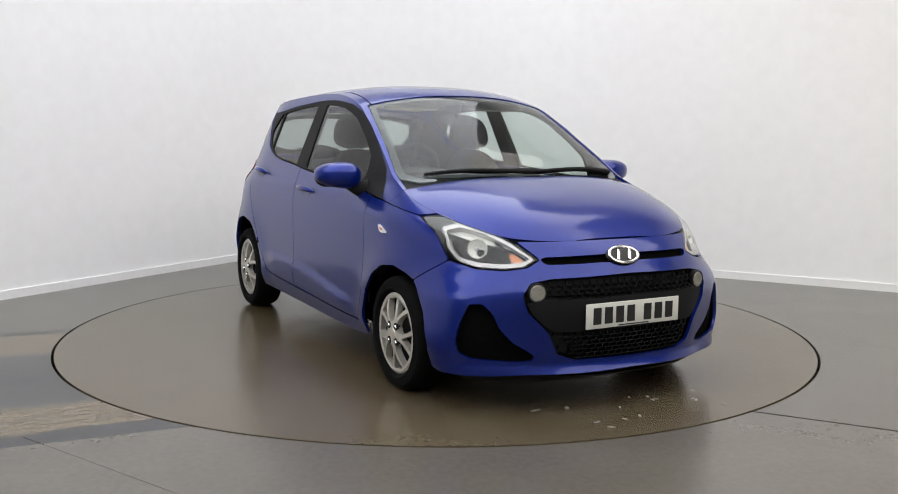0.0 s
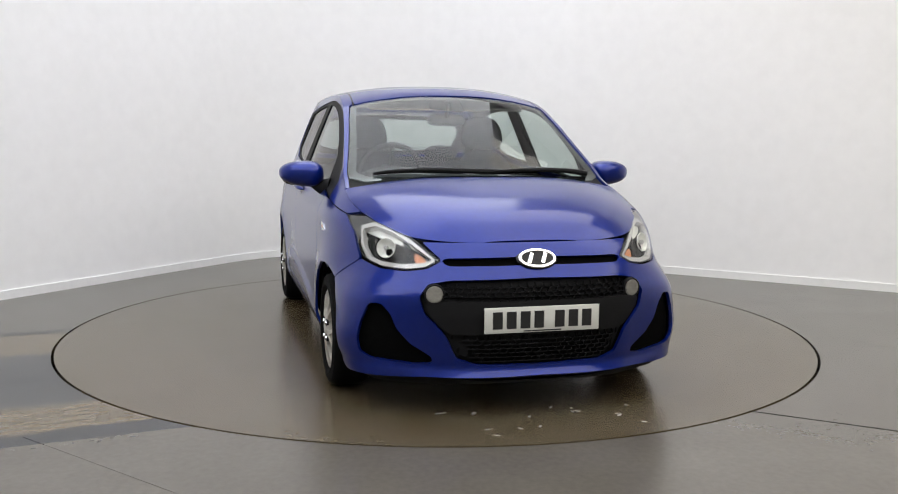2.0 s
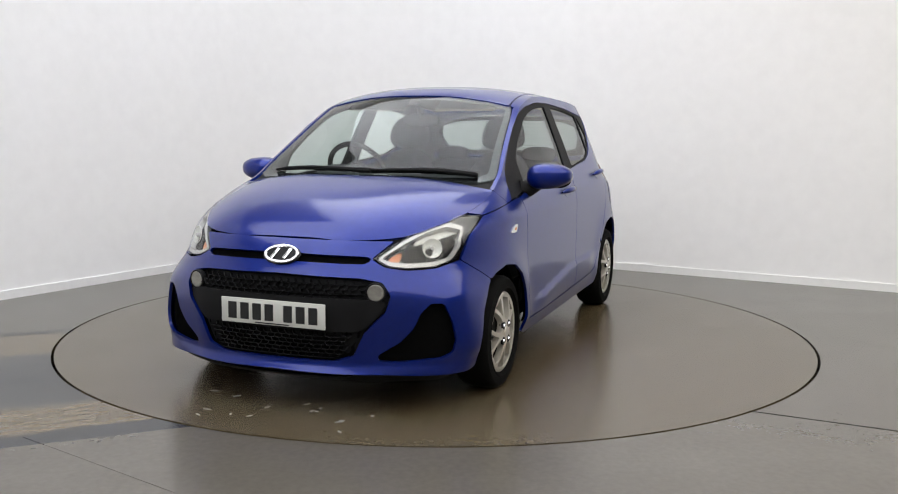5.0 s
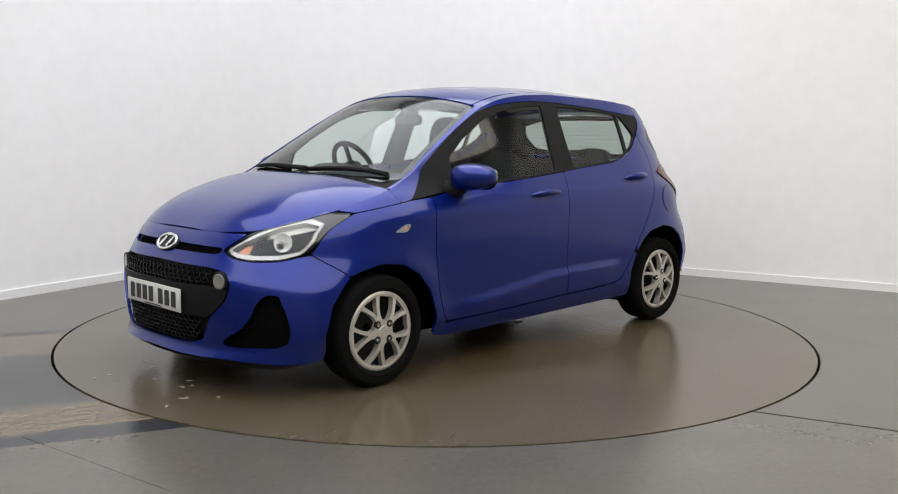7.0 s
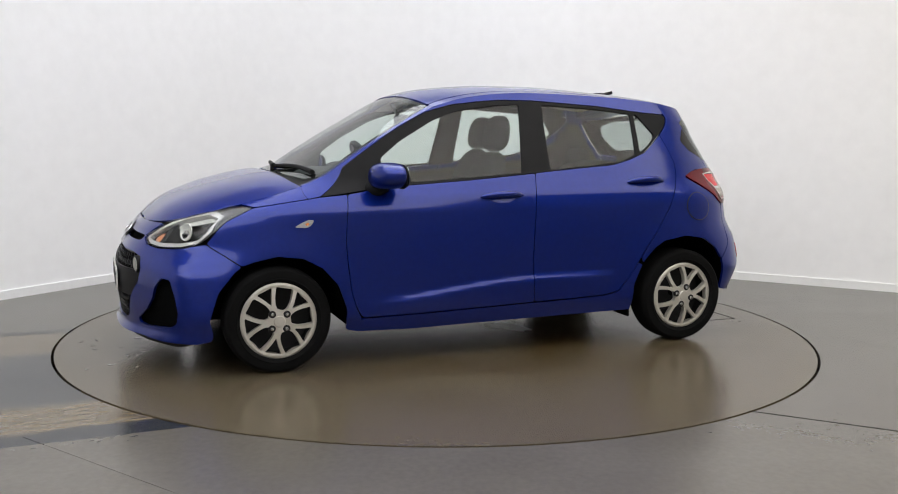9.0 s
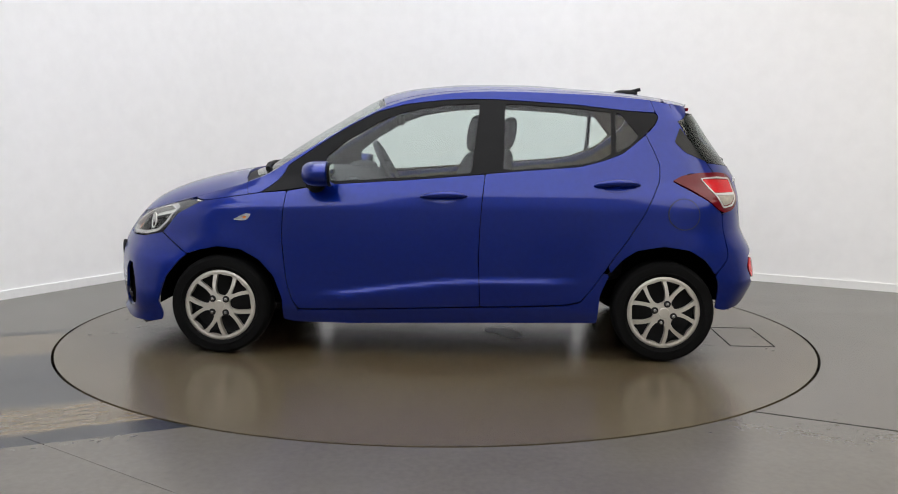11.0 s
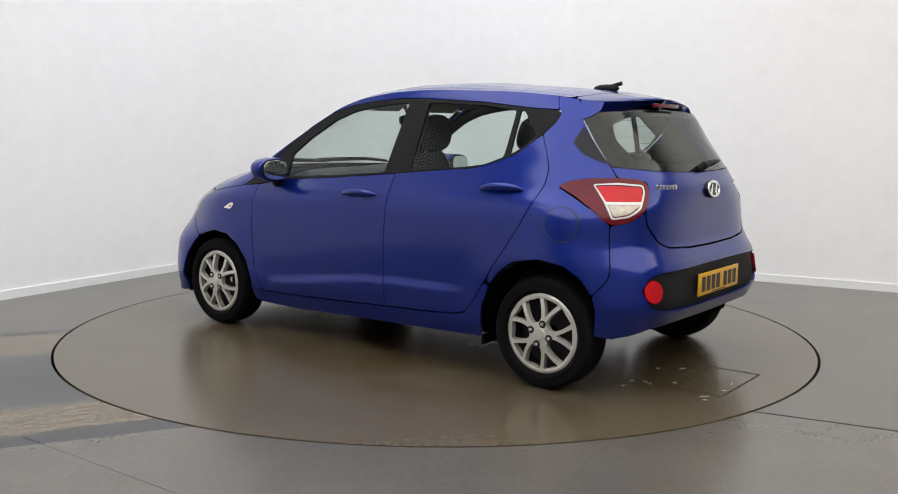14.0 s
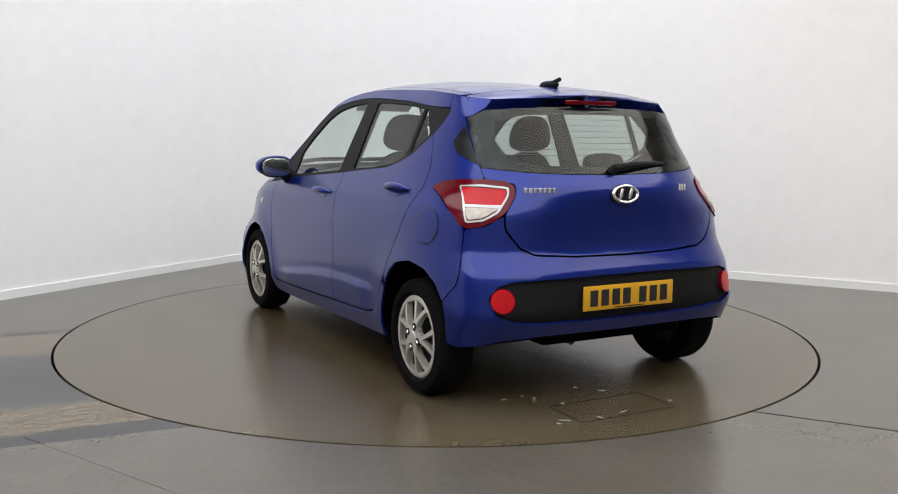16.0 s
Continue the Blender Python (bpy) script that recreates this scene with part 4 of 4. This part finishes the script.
def oval_badge(centre, tilt, turn, w, h, parent, label):
    m = Matrix.Translation(centre) @ Matrix.Rotation(turn, 4, "Z") @ Matrix.Rotation(tilt, 4, "X")
    bm = bmesh.new()
    n = 48
    prof = [(1.10, .004), (1.10, -.006), (1.0, -.012), (.0, -.012)]
    rings = [[bm.verts.new(m @ Vector((k * w * math.cos(t), y, k * h * math.sin(t)))) for t in (2 * math.pi * i / n for i in range(n))] for k, y in prof[:3]]
    for a, b in zip(rings, rings[1:]):
        for i in range(n):
            bm.faces.new((a[i], a[(i + 1) % n], b[(i + 1) % n], b[i]))
    bm.faces.new(rings[-1])
    ob = part("badge", bm, gloss_black, parent, label)
    bm = bmesh.new()
    pts = [m @ Vector((w * .93 * math.cos(t), -.014, h * .92 * math.sin(t))) for t in (2 * math.pi * i / n for i in range(n))]
    rings = []
    for i in range(n):
        t = 2 * math.pi * i / n
        rad = Vector((math.cos(t) / w, 0, math.sin(t) / h)).normalized()
        c = Vector((w * .93 * math.cos(t), -.013, h * .92 * math.sin(t)))
        rings.append([bm.verts.new(m @ (c + rad * (.0075 * math.cos(a)) + Vector((0, -.005 * math.sin(a), 0)))) for a in (2 * math.pi * j / 8 for j in range(8))])
    for i in range(n):
        a, b = rings[i], rings[(i + 1) % n]
        for j in range(8):
            bm.faces.new((a[j], a[(j + 1) % 8], b[(j + 1) % 8], b[j]))
    part("ring", bm, chrome, ob, "chrome oval ring")
    for x in (-.36, .36):
        bm = bmesh.new()
        box(bm, (w * .20, .006, h * 1.25), m @ Matrix.Translation((x * w, -.014, 0)) @ Matrix.Rotation(radians(24), 4, "Y"), .002)
        part("stroke", bm, chrome, ob, "slanted chrome stroke")
    return ob


def build_badges():
    plate("number_plate", (0, -.757, .434), radians(0), 0, plate_white, "white front number plate with plain black bars", True)
    plate("number_plate", (0, 2.934, .492), radians(0), math.pi, plate_yellow, "yellow rear number plate with plain black bars", True)
    oval_badge((0, -.668, .678), radians(-38), 0, .085, .045, car, "oval chrome badge on a black ground")
    oval_badge((0, 2.876, .948), radians(-10), math.pi, .074, .041, body["gate"], "oval chrome badge on a black ground")
    for x0, x1, n, h in ((.50, .36, 7, .022), (-.345, -.405, 3, .030)):
        for k in range(n):
            x = x0 + (x1 - x0) * (k + .5) / n
            v = V_REAR - abs(x)
            for _ in range(12):
                v += (skin(v, .97)[0] - abs(x)) * .8
            xx, y, _z = skin(v, .97)
            ang = math.atan2(float(skin(v - .02, .97)[1] - skin(v + .02, .97)[1]), float(skin(v - .02, .97)[0] - skin(v + .02, .97)[0]))
            bm = bmesh.new()
            box(bm, (abs(x1 - x0) / n * .72, .005, h), Matrix.Translation((x, float(y) + .003, .972)) @ Matrix.Rotation(ang if x > 0 else -ang, 4, "Z"), .0012, 1)
            part("letter_bar", bm, chrome, body["gate"], "small chrome bar")


# ---- mirrors, handles, wipers, aerial
def build_outside():
    for s in (1, -1):
        door = body["door"][0 if s > 0 else 1]
        bm = bmesh.new()

        def shape(p):
            # blunt towards the door, slimmer at the tip, flat at the back
            t = (p.x + .105) / .21
            k = 1 - .28 * max(0, t) ** 2
            y = p.y * k
            if y > .035:
                y = .035 + (y - .035) * .25
            return Vector((s * p.x, y + .02 * t, p.z * k + .006 * t))
        blob(bm, (s * .882, .548, .994), (.116, .108, .072), 2.7, 32, 18, shape)
        mir = part("side_mirror", bm, paint, door, "blue door mirror on a black foot", 60)
        bm = bmesh.new()
        blob(bm, (s * .886, .624, .994), (.090, .004, .056), 3, 28, 10)
        mg = part("mirror_glass", bm, mirror_glass_m, car, "silvered mirror glass")
        bm = bmesh.new()
        blob(bm, (s * .884, .612, .994), (.100, .006, .064), 2.8, 28, 10)
        part("mirror_bezel", bm, black_trim, car, "black mirror bezel")
        bm = bmesh.new()
        tube(bm, [(s * .735, .50, .925), (s * .78, .52, .927), (s * .80, .545, .938), (s * .835, .56, .962)], [.05, .04, .032, .028], 14)
        part("mirror_foot", bm, black_trim, door, "black mirror foot")
        for obdoor, v, z in ((door, 1.208, .881), (body["rear_door"][0 if s > 0 else 1], 2.14, .948)):
            fn = skin if s > 0 else (lambda a, b: (lambda q: (-q[0], q[1], q[2]))(skin(a, b)))
            p, n = surface(fn, np.array([[v - .1, z - .003], [v, z], [v + .115, z + .006], [v, z - .012]]), 0)
            bm = bmesh.new()
            ctr = [surface(fn, np.array([[v + d, z + .02 * d + .004 * math.cos(d * 14)]]), o)[0][0] for d, o in ((-.125, .002), (-.10, .016), (-.06, .027), (0, .031), (.06, .028), (.10, .017), (.125, .002))]
            tube(bm, ctr, [.005, .012, .0165, .018, .0165, .012, .005], 12)
            hd = part("door_handle", bm, paint, obdoor, "blue painted pull handle", 60)
            cup = [(v + .075 * math.cos(a), z - .008 + .030 * math.sin(a)) for a in (2 * math.pi * k / 28 for k in range(28))]

            def dish(a, b, fn=fn, v=v, z=z):
                x, y, zz = fn(a, b)
                r = np.sqrt(((a - v) / .075) ** 2 + ((b - z + .008) / .030) ** 2)
                return x + s * (.0022 - .0018 * (1 - np.minimum(r, 1) ** 2)), y, zz
            panel("handle_cup", cup, dish, paint, obdoor, "shallow cup behind the handle", gap=0, depth=.002, step=.008)
    # windscreen wipers
    for (a, b, c) in (((.05, .0), (-.30, .05), (-.56, .09)), ((.60, .0), (.30, .03), (-.02, .035))):
        bm = bmesh.new()
        pts = []
        for k in range(9):
            t = k / 8
            u = a[0] + (c[0] - a[0]) * t
            y = .115 + .10 * (abs(u) / .6) ** 2 + .02 * math.sin(math.pi * t)
            q = top(np.array(y), np.array(u / .66))
            pts.append((u, y, float(q[2]) + .016))
        tube(bm, pts, [.015, .014, .012, .011, .010, .009, .008, .007, .005], 8)
        w = part("wiper", bm, black_trim, car, "black windscreen wiper")
        bm = bmesh.new()
        tube(bm, [(x, y + .012, z - .010) for x, y, z in pts[2:]], .005, 6)
        part("blade", bm, rubber, w, "rubber wiper blade")
    bm = bmesh.new()
    tube(bm, [(.035, 2.825, 1.05), (.03, 2.843, 1.066), (-.05, 2.835, 1.078), (-.2, 2.81, 1.083), (-.31, 2.785, 1.082)], [.022, .02, .014, .011, .007], 10)
    part("rear_wiper", bm, black_trim, body["gate"], "black rear window wiper")
    bm = bmesh.new()
    blob(bm, (0, 2.265, 1.462), (.028, .075, .022), 2.2, 20, 10)
    tube(bm, [(0, 2.27, 1.465), (0, 2.33, 1.482), (0, 2.355, 1.487)], [.012, .010, .011], 10)
    part("aerial", bm, black_trim, car, "short black roof aerial base")


# ---- cabin
def build_cabin():
    for x, y in ((.36, 1.35), (-.36, 1.55)):
        bm = bmesh.new()
        blob(bm, (x, y - .42, .44), (.25, .28, .085), 3, 24, 12)
        seat = part("front_seat", bm, seat_cloth, car, "dark cloth front seat")
        bm = bmesh.new()
        blob(bm, (x, y - .06, .78), (.235, .075, .33), 3, 28, 16, lambda p: Vector((p.x * (1 - .28 * max(0, p.z / .33) ** 2), p.y + p.z * .20 - .02 * (p.x / .2) ** 2, p.z)))
        part("backrest", bm, seat_cloth, seat, "dark cloth backrest")
        bm = bmesh.new()
        blob(bm, (x, y + .02, 1.215), (.135, .05, .105), 2.7, 24, 14, lambda p: Vector((p.x * (1 - .15 * p.z / .1), p.y + p.z * .15, p.z)))
        part("headrest", bm, seat_cloth, seat, "dark rounded headrest")
        for dx in (-.05, .05):
            bm = bmesh.new()
            tube(bm, [(x + dx, y + .0, 1.05), (x + dx, y + .02, 1.16)], .007, 8)
            part("headrest_post", bm, chrome, seat)
    bm = bmesh.new()
    blob(bm, (0, 1.98, .47), (.58, .26, .10), 4, 32, 12)
    seat = part("rear_bench", bm, seat_cloth, car, "dark cloth rear bench")
    bm = bmesh.new()
    blob(bm, (0, 2.24, .77), (.58, .075, .27), 4, 32, 14, lambda p: Vector((p.x, p.y + p.z * .25, p.z)))
    part("backrest", bm, seat_cloth, seat)
    for x in (-.33, .33):
        bm = bmesh.new()
        blob(bm, (x, 2.30, 1.065), (.125, .045, .055), 2.8, 20, 10)
        part("headrest", bm, seat_cloth, seat, "low rear headrest")
    bm = bmesh.new()
    box(bm, (1.10, .42, .02), Matrix.Translation((0, 2.54, .955)), .008)
    part("parcel_shelf", bm, cabin, car, "dark parcel shelf")
    # dashboard
    bm = bmesh.new()
    blob(bm, (0, .52, .86), (.68, .26, .13), 3.2, 40, 14, lambda p: Vector((p.x, p.y + .05 * (p.x / .6) ** 2, p.z + .02 * math.exp(-((p.x + .36) / .18) ** 2) * (p.z > 0))))
    dash = part("dashboard", bm, cabin, car, "dark grey dashboard")
    bm = bmesh.new()
    blob(bm, (-.36, .62, .985), (.17, .09, .045), 2.6, 24, 10)
    part("instrument_hood", bm, cabin, dash)
    for x in (.0, .57, -.57):
        bm = bmesh.new()
        blob(bm, (x, .68, .93), (.055 if x else .10, .04, .035), 3, 16, 8)
        part("air_vent", bm, gloss_black, dash)
    # steering wheel
    m = Matrix.Translation((-.36, .785, .99)) @ Matrix.Rotation(radians(-62), 4, "X")
    bm = bmesh.new()
    ring = [m @ Vector((.178 * math.cos(a), .178 * math.sin(a), 0)) for a in (2 * math.pi * k / 40 for k in range(41))]
    tube(bm, ring, .0155, 10)
    sw = part("steering_wheel", bm, cabin, car, "dark three-spoke steering wheel")
    bm = bmesh.new()
    blob(bm, m @ Vector((0, 0, -.02)), (.075, .04, .06), 2.6, 20, 10)
    part("hub", bm, cabin, sw)
    for a in (0, 180, 270):
        bm = bmesh.new()
        c, d = math.cos(radians(a)), math.sin(radians(a))
        tube(bm, [m @ Vector((.05 * c, .05 * d, -.01)), m @ Vector((.17 * c, .17 * d, 0))], .014, 8)
        part("spoke", bm, cabin, sw)
    # interior mirror
    bm = bmesh.new()
    blob(bm, (0, .90, 1.29), (.115, .02, .034), 3.5, 28, 10)
    part("interior_mirror", bm, cabin, car, "dark interior mirror")
    bm = bmesh.new()
    tube(bm, [(0, .84, 1.385), (0, .87, 1.33), (0, .895, 1.30)], .012, 8)
    part("mirror_stem", bm, cabin, car)
    # headlining, pillar trim, door cards
    lining = [(0, .90), (.4, .915), (.62, .95), (.62, 1.4), (.62, 2.0), (.62, 2.42), (0, 2.45)]
    panel("headlining", both_sides(lining, 0), top_skin, cabin_light, car, "pale fabric headlining", gap=0, depth=.002, offset=-.035, step=.07)
    for (u0, u1) in (((-.22, .835), (.22, .835)),):
        for s in (1, -1):
            bm = bmesh.new()
            box(bm, (.36, .12, .012), Matrix.Translation((s * .28, .925, 1.378)) @ Matrix.Rotation(radians(30), 4, "X"), .004)
            part("sun_visor", bm, cabin_light, car, "folded sun visor")
    pil = edge_points(.3, 2.30, 30) + [(2.46, 1.315), (2.30, 1.337), (1.943, 1.367), (1.618, 1.387), (1.3, 1.393), (.987, 1.352), (.832, 1.31), (.672, 1.225), (.512, 1.12), (.36, 1.0)]
    panel("pillar_trim", pil, skin, cabin, car, "dark inner pillar trim", gap=0, depth=.002, offset=-.03, mirror=True, step=.05)
    panel("door_pillar_trim", [(1.36, 1.0), (1.40, 1.38), (1.53, 1.38), (1.52, 1.01)], skin, cabin, car, "dark inner door pillar", gap=0, depth=.002, offset=-.03, mirror=True, step=.05)
    panel("rear_pillar_trim", [(2.20, 1.10), (2.40, 1.20), (2.50, 1.31), (2.6, 1.30), (2.69, 1.06), (2.35, 1.02)], skin, cabin, car, "dark inner rear pillar", gap=0, depth=.002, offset=-.05, mirror=True, step=.05)
    panel("door_card", [(.40, .35), (.40, .90), (1.0, .955), (1.43, .99), (2.05, 1.05), (2.2, 1.09), (2.2, .75), (1.98, .62), (1.93, .4)], skin, cabin, car, "dark inner door lining", gap=0, depth=.002, offset=-.06, mirror=True, step=.07)
    # heating wires in the rear window
    for z in np.linspace(1.10, 1.29, 8):
        bm = bmesh.new()
        pts = [surface(skin, np.array([[v, z]]), -.0085)[0][0] for v in np.linspace(2.86, 2 * V_REAR - 2.86, 15)]
        tube(bm, pts, .0011, 4)
        part("heating_wire", bm, cabin, car)


build_wheels()
build_underside()
build_lamps()
build_front_detail()
build_badges()
build_outside()
build_cabin()


# ---- marks on the turntable
def build_marks():
    m = material("pale scuffed patch", (.27, .27, .26), .35, grain=.3, scale=30)
    rnd = random.Random(4)

    def patch(cx, cy, rx, ry, ang, n=26):
        bm = bmesh.new()
        vs = []
        for k in range(n):
            a = 2 * math.pi * k / n
            r = 1 + .35 * noise.noise(Vector((math.cos(a) * 1.7 + cx * 9, math.sin(a) * 1.7 + cy * 9, 0))) + .12 * rnd.uniform(-1, 1)
            x, y = rx * r * math.cos(a), ry * r * math.sin(a)
            vs.append(bm.verts.new((cx + x * math.cos(ang) - y * math.sin(ang), cy + x * math.sin(ang) + y * math.cos(ang), .0012)))
        bm.faces.new(vs)
        part("scuff", bm, m, turntable, "pale scuffed patch")
    patch(.14, 1.56, .17, .085, .5)
    for _ in range(16):
        patch(rnd.uniform(-.5, .6), rnd.uniform(-.95, -.6), rnd.uniform(.008, .022), rnd.uniform(.005, .010), rnd.uniform(0, 3), 10)
    for _ in range(12):
        patch(rnd.uniform(-.2, .7), rnd.uniform(2.6, 3.1), rnd.uniform(.01, .03), rnd.uniform(.004, .010), rnd.uniform(0, 3), 10)
    # outline of the cover plate
    bm = bmesh.new()
    x0, x1, y0, y1, w = -.13, .385, 2.868, 3.122, .005
    for ax, ay, bx, by in ((x0, y0, x1, y0), (x1, y0, x1, y1), (x1, y1, x0, y1), (x0, y1, x0, y0)):
        cx, cy = (ax + bx) / 2, (ay + by) / 2
        box(bm, (abs(bx - ax) + w, abs(by - ay) + w, .0016), Matrix.Translation((cx, cy, .0008)))
    part("cover_joint", bm, groove_m, turntable, "dark joint round a cover plate")


build_marks()


def motions():
    """The turntable starts from rest and turns the car evenly."""
    rows = [(0, 27.96), (.25, 27.6), (.5, 26.85), (.75, 25.75), (1.0, 24.2), (1.25, 22.3), (1.5, 20.0), (1.75, 17.2), (2.0, 14.3)]
    t = 2.25
    while t < 16.01:
        drift = float(np.interp(t, [2.25, 3.6, 6.3, 9.2, 11.3, 12.5, 14.0, 16.0], [0, -.02, -.85, -.85, -.75, -.6, -.25, 0]))
        rows.append((t, 8.37 - 11.85 * (t - 2.5) + drift))
        t += .25
    turn = [(s, pose(0, 0, 0, 0, 0, a)) for s, a in rows]
    walk(turntable, turn)
    walk(car, turn)


motions()
